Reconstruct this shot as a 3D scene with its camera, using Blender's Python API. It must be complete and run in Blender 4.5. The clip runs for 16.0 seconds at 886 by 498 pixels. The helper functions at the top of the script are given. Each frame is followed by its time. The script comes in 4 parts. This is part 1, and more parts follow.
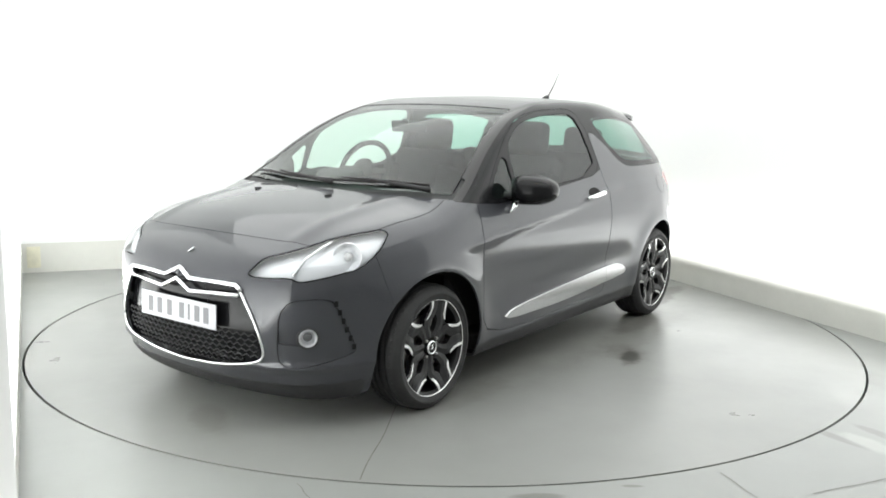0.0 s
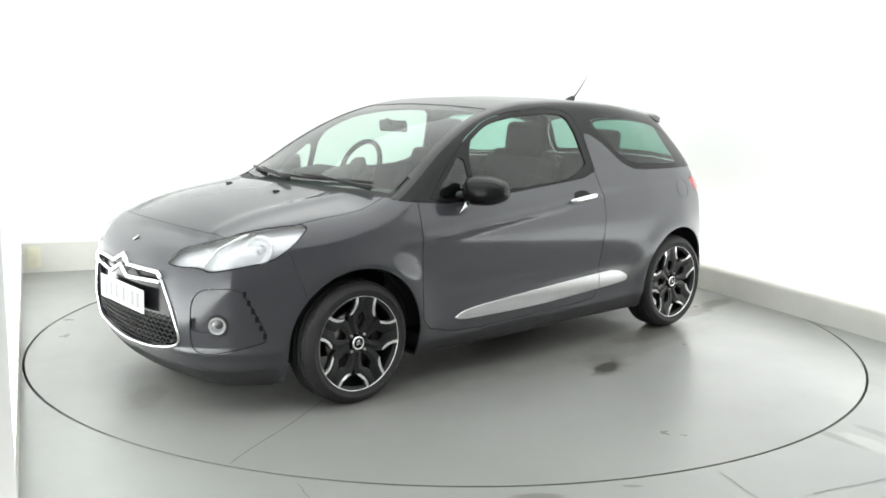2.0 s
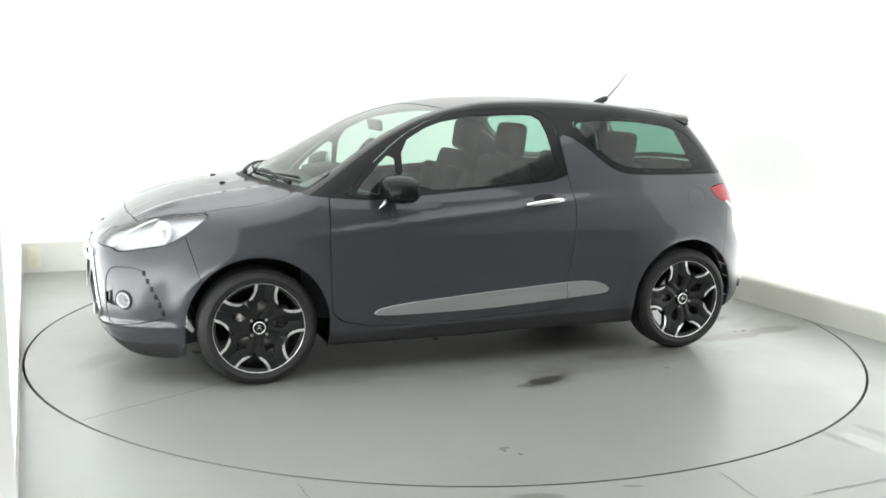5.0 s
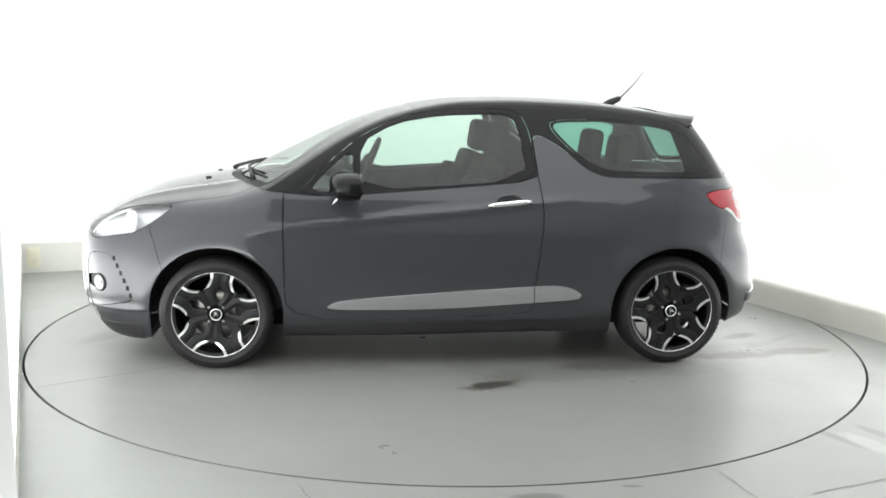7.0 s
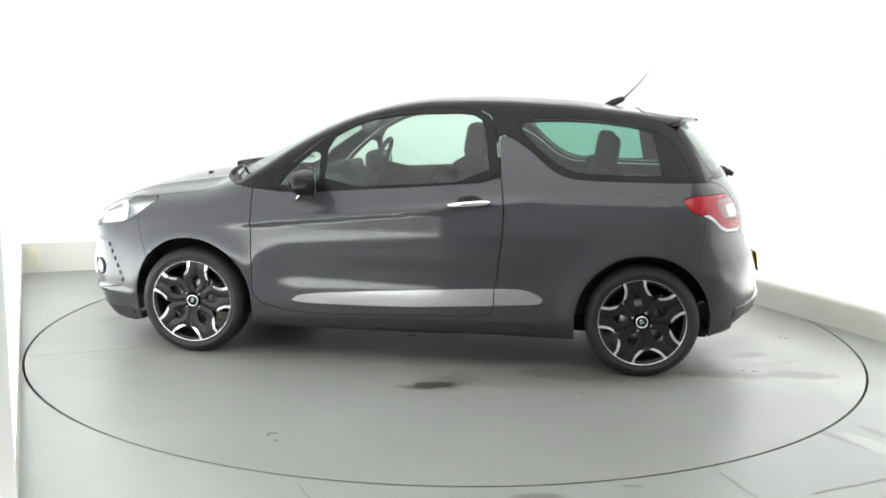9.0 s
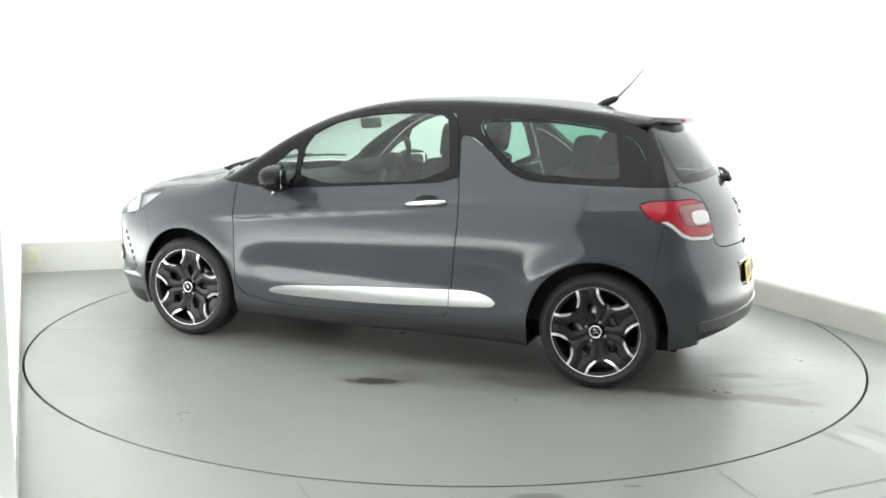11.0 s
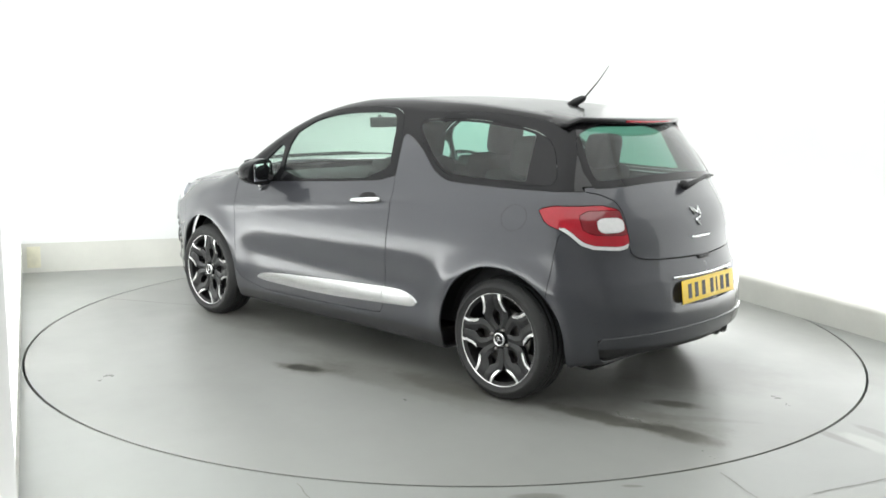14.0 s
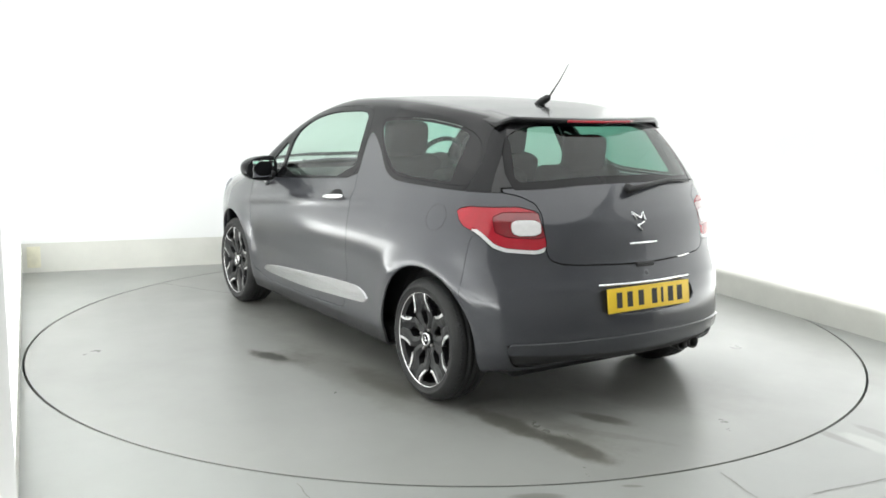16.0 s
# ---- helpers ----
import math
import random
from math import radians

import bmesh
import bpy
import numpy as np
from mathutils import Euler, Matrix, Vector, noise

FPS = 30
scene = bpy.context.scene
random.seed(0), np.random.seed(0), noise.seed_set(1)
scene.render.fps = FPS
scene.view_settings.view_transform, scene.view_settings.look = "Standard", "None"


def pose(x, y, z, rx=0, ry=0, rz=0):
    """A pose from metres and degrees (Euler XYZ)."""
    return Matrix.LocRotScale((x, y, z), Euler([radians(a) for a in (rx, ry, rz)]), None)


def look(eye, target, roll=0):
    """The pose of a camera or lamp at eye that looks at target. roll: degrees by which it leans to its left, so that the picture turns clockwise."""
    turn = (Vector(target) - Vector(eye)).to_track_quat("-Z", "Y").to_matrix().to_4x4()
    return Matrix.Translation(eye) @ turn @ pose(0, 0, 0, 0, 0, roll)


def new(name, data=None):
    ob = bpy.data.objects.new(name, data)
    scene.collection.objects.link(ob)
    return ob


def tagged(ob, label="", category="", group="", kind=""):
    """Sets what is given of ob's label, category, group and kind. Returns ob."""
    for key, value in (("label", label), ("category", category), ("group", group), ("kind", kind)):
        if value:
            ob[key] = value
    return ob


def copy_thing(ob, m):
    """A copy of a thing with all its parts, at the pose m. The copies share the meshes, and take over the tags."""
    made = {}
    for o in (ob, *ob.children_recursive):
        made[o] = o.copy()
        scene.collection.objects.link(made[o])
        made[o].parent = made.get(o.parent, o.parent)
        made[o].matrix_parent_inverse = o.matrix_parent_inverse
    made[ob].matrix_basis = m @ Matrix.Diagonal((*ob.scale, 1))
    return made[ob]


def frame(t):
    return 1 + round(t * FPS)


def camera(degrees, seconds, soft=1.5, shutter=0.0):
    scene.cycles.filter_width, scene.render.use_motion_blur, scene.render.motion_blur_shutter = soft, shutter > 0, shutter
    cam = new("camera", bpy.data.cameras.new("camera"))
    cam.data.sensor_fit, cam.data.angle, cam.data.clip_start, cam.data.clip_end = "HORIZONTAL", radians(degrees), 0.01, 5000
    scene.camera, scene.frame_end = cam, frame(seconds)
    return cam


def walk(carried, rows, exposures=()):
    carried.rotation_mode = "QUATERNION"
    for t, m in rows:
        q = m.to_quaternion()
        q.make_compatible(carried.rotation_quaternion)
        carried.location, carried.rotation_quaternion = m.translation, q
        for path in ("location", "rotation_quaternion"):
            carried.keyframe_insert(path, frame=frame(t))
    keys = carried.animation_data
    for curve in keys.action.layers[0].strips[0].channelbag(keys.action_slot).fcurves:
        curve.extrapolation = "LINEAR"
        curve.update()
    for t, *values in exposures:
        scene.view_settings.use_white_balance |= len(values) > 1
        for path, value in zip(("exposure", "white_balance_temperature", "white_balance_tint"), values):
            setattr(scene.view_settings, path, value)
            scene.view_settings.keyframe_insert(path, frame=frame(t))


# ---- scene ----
# ---- camera: on a fixed stand, looking across the turntable ----
cam = camera(51.3, 16.0, soft=1.7)
EYE = (0.0, -5.7316, 1.4505)
VIEW = look(EYE, (EYE[0] - 0.00417, EYE[1] + 0.98637, EYE[2] - 0.16447), 1.035)
walk(cam, [(0, VIEW), (16.0, VIEW)], exposures=[(0, 0.0), (16.0, 0.0)])

# ---- the turn of table and car: degrees of heading over time, and the car's offset on the table ----
CAR_X, CAR_Y = 0.0744, 0.0790
TABLE_R = 2.451


def heading(t):
    return 234.72 - 6.95 * t if t >= 0.4 else 233.61 - 1.4 * t - 6.94 * t * t


# ---- world and light ----
world = bpy.data.worlds.new("world")
scene.world = world
world.use_nodes = True
world.node_tree.nodes["Background"].inputs[0].default_value = (0.93, 0.97, 1.0, 1)
world.node_tree.nodes["Background"].inputs[1].default_value = 0.25


def area_lamp(name, eye, target, sx, sy, watts, colour=(1, 1, 1)):
    d = bpy.data.lights.new(name, "AREA")
    d.shape, d.size, d.size_y, d.energy, d.color = "RECTANGLE", sx, sy, watts, colour
    ob = new(name, d)
    ob.matrix_world = look(eye, target)
    return ob


LIGHT = (0.985, 1.0, 0.985)
# a broad lit ceiling, two lit side walls, and a strip low along each wall that washes it with light
area_lamp("ceiling_softbox", (0.2, -1.2, 3.5), (0.2, -1.19, 0), 6.0, 7.6, 205, LIGHT)
area_lamp("left_wall_softbox", (-2.03, -1.415, 1.85), (-1.12, -0.999, 1.85), 5.5, 2.9, 30, LIGHT)
area_lamp("right_wall_softbox", (2.325, 0.50, 1.85), (1.416, 0.083, 1.85), 5.4, 2.9, 44, LIGHT)
area_lamp("left_wall_wash", (-1.925, -1.366, 0.25), (-2.062, -1.428, 0.50), 5.4, 0.06, 60, LIGHT)
area_lamp("right_wall_wash", (2.428, 0.015, 0.25), (2.565, 0.078, 0.50), 4.3, 0.06, 22, LIGHT)


# ---- materials ----
def mat(name, colour, rough=0.5, metal=0.0, coat=0.0, vary=0.0, scale=8.0, bump=0.0, bump_scale=120.0, rough_vary=0.0, spec=0.5):
    m = bpy.data.materials.new(name)
    m.use_nodes = True
    nt = m.node_tree
    b = nt.nodes["Principled BSDF"]
    b.inputs["Base Color"].default_value = (*colour, 1)
    b.inputs["Roughness"].default_value = rough
    b.inputs["Metallic"].default_value = metal
    b.inputs["Coat Weight"].default_value = coat
    b.inputs["Coat Roughness"].default_value = 0.02
    b.inputs["Coat IOR"].default_value = 1.52
    b.inputs["Specular IOR Level"].default_value = spec
    tc = nt.nodes.new("ShaderNodeTexCoord")
    if vary or rough_vary:
        n = nt.nodes.new("ShaderNodeTexNoise")
        n.inputs["Scale"].default_value = scale
        n.inputs["Detail"].default_value = 6
        n.inputs["Roughness"].default_value = 0.62
        nt.links.new(tc.outputs["Object"], n.inputs["Vector"])
    if vary:
        r = nt.nodes.new("ShaderNodeMapRange")
        r.inputs["From Min"].default_value, r.inputs["From Max"].default_value = 0.3, 0.7
        r.inputs["To Min"].default_value, r.inputs["To Max"].default_value = 1 - vary, 1 + vary
        nt.links.new(n.outputs["Fac"], r.inputs["Value"])
        mx = nt.nodes.new("ShaderNodeMix")
        mx.data_type, mx.blend_type = "RGBA", "MULTIPLY"
        mx.inputs["Factor"].default_value = 1
        mx.inputs["A"].default_value = (*colour, 1)
        nt.links.new(r.outputs["Result"], mx.inputs["B"])
        nt.links.new(mx.outputs["Result"], b.inputs["Base Color"])
    if rough_vary:
        r2 = nt.nodes.new("ShaderNodeMapRange")
        r2.inputs["From Min"].default_value, r2.inputs["From Max"].default_value = 0.3, 0.7
        r2.inputs["To Min"].default_value, r2.inputs["To Max"].default_value = max(0.02, rough - rough_vary), rough + rough_vary
        nt.links.new(n.outputs["Fac"], r2.inputs["Value"])
        nt.links.new(r2.outputs["Result"], b.inputs["Roughness"])
    if bump:
        n2 = nt.nodes.new("ShaderNodeTexNoise")
        n2.inputs["Scale"].default_value = bump_scale
        n2.inputs["Detail"].default_value = 3
        nt.links.new(tc.outputs["Object"], n2.inputs["Vector"])
        bp = nt.nodes.new("ShaderNodeBump")
        bp.inputs["Strength"].default_value = bump
        bp.inputs["Distance"].default_value = 0.01
        nt.links.new(n2.outputs["Fac"], bp.inputs["Height"])
        nt.links.new(bp.outputs["Normal"], b.inputs["Normal"])
    return m


def glass_mat(name, tint, gloss=0.085):
    """A thin tinted pane: a clear tint with a mirror that grows to the edge."""
    m = bpy.data.materials.new(name)
    m.use_nodes = True
    nt = m.node_tree
    nt.nodes.remove(nt.nodes["Principled BSDF"])
    tr, gl = nt.nodes.new("ShaderNodeBsdfTransparent"), nt.nodes.new("ShaderNodeBsdfGlossy")
    tr.inputs["Color"].default_value = (*tint, 1)
    gl.inputs["Roughness"].default_value = 0.02
    lw = nt.nodes.new("ShaderNodeLayerWeight")
    lw.inputs["Blend"].default_value = 0.5
    pw = nt.nodes.new("ShaderNodeMath")
    pw.operation = "POWER"
    pw.inputs[1].default_value = 4.5
    nt.links.new(lw.outputs["Facing"], pw.inputs[0])
    fr = nt.nodes.new("ShaderNodeMath")
    fr.operation = "MULTIPLY_ADD"
    fr.inputs[1].default_value, fr.inputs[2].default_value = 0.92, gloss
    nt.links.new(pw.outputs[0], fr.inputs[0])
    mx = nt.nodes.new("ShaderNodeMixShader")
    nt.links.new(fr.outputs[0], mx.inputs[0])
    nt.links.new(tr.outputs[0], mx.inputs[1])
    nt.links.new(gl.outputs[0], mx.inputs[2])
    nt.links.new(mx.outputs[0], nt.nodes["Material Output"].inputs[0])
    return m


def floor_mat(name, colour, rough, seed, blobs=()):
    """Painted, scuffed concrete: cloudy stains, fine speckle, uneven gloss. Blobs add stains and painted shade."""
    m = bpy.data.materials.new(name)
    m.use_nodes = True
    nt = m.node_tree
    b = nt.nodes["Principled BSDF"]
    tc = nt.nodes.new("ShaderNodeTexCoord")
    mp = nt.nodes.new("ShaderNodeMapping")
    mp.inputs["Location"].default_value = (seed, seed * 0.7, 0)
    nt.links.new(tc.outputs["Object"], mp.inputs["Vector"])

    def noise_tex(scale, detail, rg=0.6):
        n = nt.nodes.new("ShaderNodeTexNoise")
        n.inputs["Scale"].default_value, n.inputs["Detail"].default_value, n.inputs["Roughness"].default_value = scale, detail, rg
        nt.links.new(mp.outputs[0], n.inputs["Vector"])
        return n

    def ramp(src, lo, hi, a, c):
        r = nt.nodes.new("ShaderNodeMapRange")
        for k, v in zip(("From Min", "From Max", "To Min", "To Max"), (lo, hi, a, c)):
            r.inputs[k].default_value = v
        r.clamp = False
        nt.links.new(src, r.inputs["Value"])
        return r.outputs[0]

    def mul(a, c):
        k = nt.nodes.new("ShaderNodeMath")
        k.operation = "MULTIPLY"
        nt.links.new(a, k.inputs[0])
        nt.links.new(c, k.inputs[1])
        return k.outputs[0]
    big = ramp(noise_tex(0.9, 5).outputs[0], 0.35, 0.65, 0.955, 1.035)
    mid = ramp(noise_tex(5.0, 6).outputs[0], 0.3, 0.7, 0.990, 1.010)
    fine = ramp(noise_tex(60.0, 3).outputs[0], 0.3, 0.7, 0.995, 1.005)
    f = mul(mul(big, mid), fine)
    ragged = noise_tex(7.0, 5, 0.65)
    stain_shade = None
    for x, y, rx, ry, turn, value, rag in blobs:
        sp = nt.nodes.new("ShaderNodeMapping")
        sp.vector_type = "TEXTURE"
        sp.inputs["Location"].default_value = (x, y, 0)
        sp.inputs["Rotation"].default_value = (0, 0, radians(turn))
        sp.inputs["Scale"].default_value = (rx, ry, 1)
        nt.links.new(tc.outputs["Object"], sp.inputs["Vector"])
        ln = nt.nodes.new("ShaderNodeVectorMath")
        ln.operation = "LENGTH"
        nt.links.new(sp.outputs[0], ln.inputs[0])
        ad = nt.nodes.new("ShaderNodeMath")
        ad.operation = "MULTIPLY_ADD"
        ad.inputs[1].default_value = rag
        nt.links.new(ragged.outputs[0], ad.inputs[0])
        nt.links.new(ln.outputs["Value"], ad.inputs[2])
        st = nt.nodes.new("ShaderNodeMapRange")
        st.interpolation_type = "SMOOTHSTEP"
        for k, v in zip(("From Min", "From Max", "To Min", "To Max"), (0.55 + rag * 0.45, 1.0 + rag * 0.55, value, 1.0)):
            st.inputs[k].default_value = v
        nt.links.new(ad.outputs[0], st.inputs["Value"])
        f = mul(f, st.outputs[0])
        stain_shade = st.outputs[0] if stain_shade is None else mul(stain_shade, st.outputs[0])
    mx = nt.nodes.new("ShaderNodeMix")
    mx.data_type, mx.blend_type = "RGBA", "MULTIPLY"
    mx.inputs["Factor"].default_value = 1
    mx.inputs["A"].default_value = (*colour, 1)
    nt.links.new(f, mx.inputs["B"])
    dirt_shade = nt.nodes.new("ShaderNodeMix")
    dirt_shade.data_type, dirt_shade.blend_type = "RGBA", "MULTIPLY"
    dirt_shade.inputs["B"].default_value = (1.0, 0.965, 0.90, 1)
    nt.links.new(ramp(stain_shade, 0.4, 1.0, 1.0, 0.0), dirt_shade.inputs["Factor"])
    nt.links.new(mx.outputs["Result"], dirt_shade.inputs["A"])
    nt.links.new(dirt_shade.outputs["Result"], b.inputs["Base Color"])
    nt.links.new(ramp(noise_tex(2.2, 5).outputs[0], 0.3, 0.7, rough - 0.04, rough + 0.06), b.inputs["Roughness"])
    return m


PAINT = mat("grey_metallic_paint", (0.041, 0.0425, 0.050), 0.46, 0.45, 0.9, vary=0.06, scale=260.0, spec=0.25)
ROOF_PAINT = mat("black_roof_paint", (0.010, 0.010, 0.011), 0.24, 0.0, 0.3, vary=0.03, scale=3.0, spec=0.3)
GLOSS_BLACK = mat("gloss_black_trim", (0.008, 0.008, 0.009), 0.18, 0, 0.0, vary=0.05, spec=0.2)
BLACK_PLASTIC = mat("black_plastic", (0.013, 0.013, 0.014), 0.6, vary=0.12, scale=30, bump=0.15, bump_scale=400)
DARK_HOLE = mat("dark_underbody", (0.008, 0.008, 0.008), 0.9, vary=0.2)
CHROME = mat("chrome", (0.82, 0.83, 0.84), 0.09, 1.0, vary=0.03)
ALLOY_CUT = mat("diamond_cut_alloy", (0.80, 0.80, 0.81), 0.24, 0.9, vary=0.05, scale=20)
ALLOY_BLACK = mat("black_alloy", (0.009, 0.009, 0.010), 0.38, 0.0, 0.0, vary=0.1, spec=0.3)
EXHAUST = mat("sooty_steel", (0.12, 0.12, 0.12), 0.38, 0.9, vary=0.3, scale=30)
STEEL = mat("brake_steel", (0.35, 0.34, 0.33), 0.4, 0.9, vary=0.2, scale=20)
RUBBER = mat("tyre_rubber", (0.011, 0.011, 0.0115), 0.66, vary=0.25, scale=12, bump=0.25, bump_scale=200)
FABRIC = mat("seat_fabric", (0.010, 0.010, 0.011), 0.95, vary=0.2, scale=40, bump=0.08, bump_scale=300, spec=0.15)
DASH = mat("dashboard_plastic", (0.013, 0.013, 0.014), 0.65, spec=0.25, vary=0.1, scale=30, bump=0.2, bump_scale=500)
HEADLINER = mat("headliner_cloth", (0.25, 0.25, 0.25), 0.9, vary=0.05)
GLASS = glass_mat("clear_green_glass", (0.78, 0.92, 0.85), 0.06)
GLASS_DARK = glass_mat("tinted_rear_glass", (0.40, 0.66, 0.57), 0.05)
GLASS_REAR = glass_mat("dark_tailgate_glass", (0.30, 0.50, 0.43), 0.05)
LAMP_CLEAR = glass_mat("clear_lens", (0.96, 0.97, 0.98))
LAMP_RED = mat("red_lens", (0.33, 0.005, 0.016), 0.15, 0, 0.2, vary=0.08, scale=25)
LAMP_RED_DARK = mat("dark_red_lens", (0.17, 0.004, 0.010), 0.12, 0, 1.0, vary=0.1, scale=25)
LAMP_WHITE = mat("frosted_white_lens", (0.62, 0.62, 0.62), 0.25, 0, 0.6, vary=0.06, scale=40)
LAMP_BOWL = mat("lamp_reflector", (0.70, 0.71, 0.73), 0.40, 0.3, vary=0.05, scale=30)
PLATE_WHITE = mat("white_plate", (0.47, 0.47, 0.49), 0.6, vary=0.03)
PLATE_YELLOW = mat("yellow_plate", (0.80, 0.55, 0.03), 0.35, vary=0.03)
PLATE_INK = mat("plate_ink", (0.012, 0.012, 0.012), 0.5)
WALL = mat("white_studio_paint", (0.89, 0.90, 0.895), 0.7, vary=0.012, scale=1.2, bump=0.03, bump_scale=40)
KERB = mat("off_white_board", (0.70, 0.70, 0.655), 0.55, vary=0.05, scale=3.5, bump=0.05, bump_scale=60)
KERB_STAIN = mat("yellowed_paint", (0.74, 0.72, 0.58), 0.6, vary=0.12, scale=9)
JOINT = mat("dark_joint", (0.012, 0.012, 0.011), 0.8, vary=0.2)
FLOOR = floor_mat("painted_concrete", (0.245, 0.253, 0.241), 0.33, 0.0,
                  [(1.83, -1.93, 0.17, 0.075, -64, 1.32, 1.3), (1.73, -1.87, 0.20, 0.035, -60, 0.75, 0.9), (1.96, -1.85, 0.22, 0.04, -62, 0.75, 0.9), (0.36, -2.53, 0.12, 0.035, 5, 0.6, 0.9), (0.72, -2.42, 0.05, 0.015, 0, 0.6, 0.6), (2.3, -1.0, 0.7, 0.15, -60, 0.9, 0.9)])
TABLE = floor_mat("scuffed_shaded_turntable_paint", (0.236, 0.241, 0.229), 0.31, 2.6,
                  [(0.12, -1.23, 0.20, 0.075, 24, 0.30, 1.5), (0.17, -1.19, 0.24, 0.14, 30, 0.75, 1.2), (1.62, -0.74, 0.34, 0.085, 6, 0.50, 1.2), (2.02, -0.66, 0.26, 0.095, 6, 0.45, 1.0), (1.80, -0.32, 0.17, 0.06, 25, 0.48, 0.8),
                   (1.95, -0.45, 0.35, 0.04, 35, 0.85, 0.9), (1.5, 0.2, 0.7, 0.45, 20, 0.80, 0.7), (0.87, -0.91, 0.42, 0.13, 5, 0.68, 0.8), (-1.1, -0.9, 0.5, 0.12, 0, 0.85, 0.8), (-2.05, -0.2, 0.24, 0.10, 60, 0.80, 0.9),
                   # first oval: shade under the car put into the colour, with brownish dirt
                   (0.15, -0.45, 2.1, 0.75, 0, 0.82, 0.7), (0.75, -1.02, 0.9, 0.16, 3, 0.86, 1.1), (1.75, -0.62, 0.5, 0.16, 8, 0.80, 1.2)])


# ---- mesh helpers ----
def part(name, bm, material, parent, label=""):
    """Links a bmesh, or ready mesh data, as one mesh object under a thing or part."""
    if isinstance(bm, bpy.types.Mesh):
        me = bm
    else:
        me = bpy.data.meshes.new(name)
        bm.to_mesh(me)
        bm.free()
    if not me.materials:
        me.materials.append(material)
    ob = new(name, me)
    ob.parent = parent
    if label:
        ob["label"] = label
    return ob


def smooth(bm, on=True):
    for f in bm.faces:
        f.smooth = on
    return bm


def box(sx, sy, sz, at=(0, 0, 0), bevel=0.0, turn=None, seg=2):
    bm = bmesh.new()
    bmesh.ops.create_cube(bm, size=1, matrix=Matrix.Diagonal((sx, sy, sz, 1)))
    if bevel:
        bmesh.ops.bevel(bm, geom=bm.edges[:], offset=bevel, segments=seg, profile=0.6, affect="EDGES", clamp_overlap=True)
        smooth(bm)
    m = Matrix.Translation(at) @ (turn or Matrix())
    bm.transform(m)
    return bm


def merge(*bms):
    out = bms[0]
    for b in bms[1:]:
        me = bpy.data.meshes.new("tmp")
        b.to_mesh(me)
        out.from_mesh(me)
        b.free()
        bpy.data.meshes.remove(me)
    return out


def lathe(profile, n=64, axis="Y"):
    """Turns (radius, along) points about an axis."""
    bm = bmesh.new()
    rings = []
    for r, a in profile:
        ring = []
        for i in range(n):
            t = 2 * math.pi * i / n
            c, s = r * math.cos(t), r * math.sin(t)
            ring.append(bm.verts.new((c, a, s) if axis == "Y" else (c, s, a) if axis == "Z" else (a, c, s)))
        rings.append(ring)
    for p, q in zip(rings, rings[1:]):
        for i in range(n):
            j = (i + 1) % n
            bm.faces.new((p[i], p[j], q[j], q[i]))
    bmesh.ops.remove_doubles(bm, verts=bm.verts[:], dist=1e-6)
    bmesh.ops.recalc_face_normals(bm, faces=bm.faces[:])
    return smooth(bm)


def tube(points, radius, n=8, closed=False, flat=1.0):
    """A round bar along points; radius may be a list."""
    pts = [Vector(p) for p in points]
    rad = radius if isinstance(radius, (list, tuple)) else [radius] * len(pts)
    bm = bmesh.new()
    rings, up = [], Vector((0, 0, 1))
    m = len(pts)
    for i, p in enumerate(pts):
        a = pts[(i - 1) % m] if closed or i else p
        c = pts[(i + 1) % m] if closed or i < m - 1 else p
        d = (c - a).normalized()
        if abs(d.dot(up)) > 0.98:
            up = Vector((1, 0, 0))
        s = d.cross(up).normalized()
        u = s.cross(d).normalized()
        rings.append([bm.verts.new(p + rad[i] * (math.cos(2 * math.pi * k / n) * s + flat * math.sin(2 * math.pi * k / n) * u)) for k in range(n)])
    pairs = list(zip(rings, rings[1:])) + ([(rings[-1], rings[0])] if closed else [])
    for p, q in pairs:
        for k in range(n):
            bm.faces.new((p[k], p[(k + 1) % n], q[(k + 1) % n], q[k]))
    if not closed:
        bm.faces.new(rings[0][::-1])
        bm.faces.new(rings[-1])
    bmesh.ops.recalc_face_normals(bm, faces=bm.faces[:])
    return smooth(bm)


def prism(outline, depth, at=None, bevel=0.0):
    """An outline in x-z, pushed back along y by depth."""
    bm = bmesh.new()
    a = [bm.verts.new((x, 0, z)) for x, z in outline]
    f = bm.faces.new(a)
    r = bmesh.ops.extrude_face_region(bm, geom=[f])
    vs = [v for v in r["geom"] if isinstance(v, bmesh.types.BMVert)]
    bmesh.ops.translate(bm, verts=vs, vec=(0, depth, 0))
    bmesh.ops.recalc_face_normals(bm, faces=bm.faces[:])
    if bevel:
        bmesh.ops.bevel(bm, geom=bm.edges[:], offset=bevel, segments=2, affect="EDGES", clamp_overlap=True)
        smooth(bm)
    if at is not None:
        bm.transform(at)
    return bm
# ---- the room: a square pit of white walls on low boards, with a turntable in its floor ----
CORNER, POST, RIGHT_END, LEFT_END = (1.148, 3.169), (-3.357, 1.42), (3.545, -2.06), (-0.895, -4.0)
KERB_H = 0.235


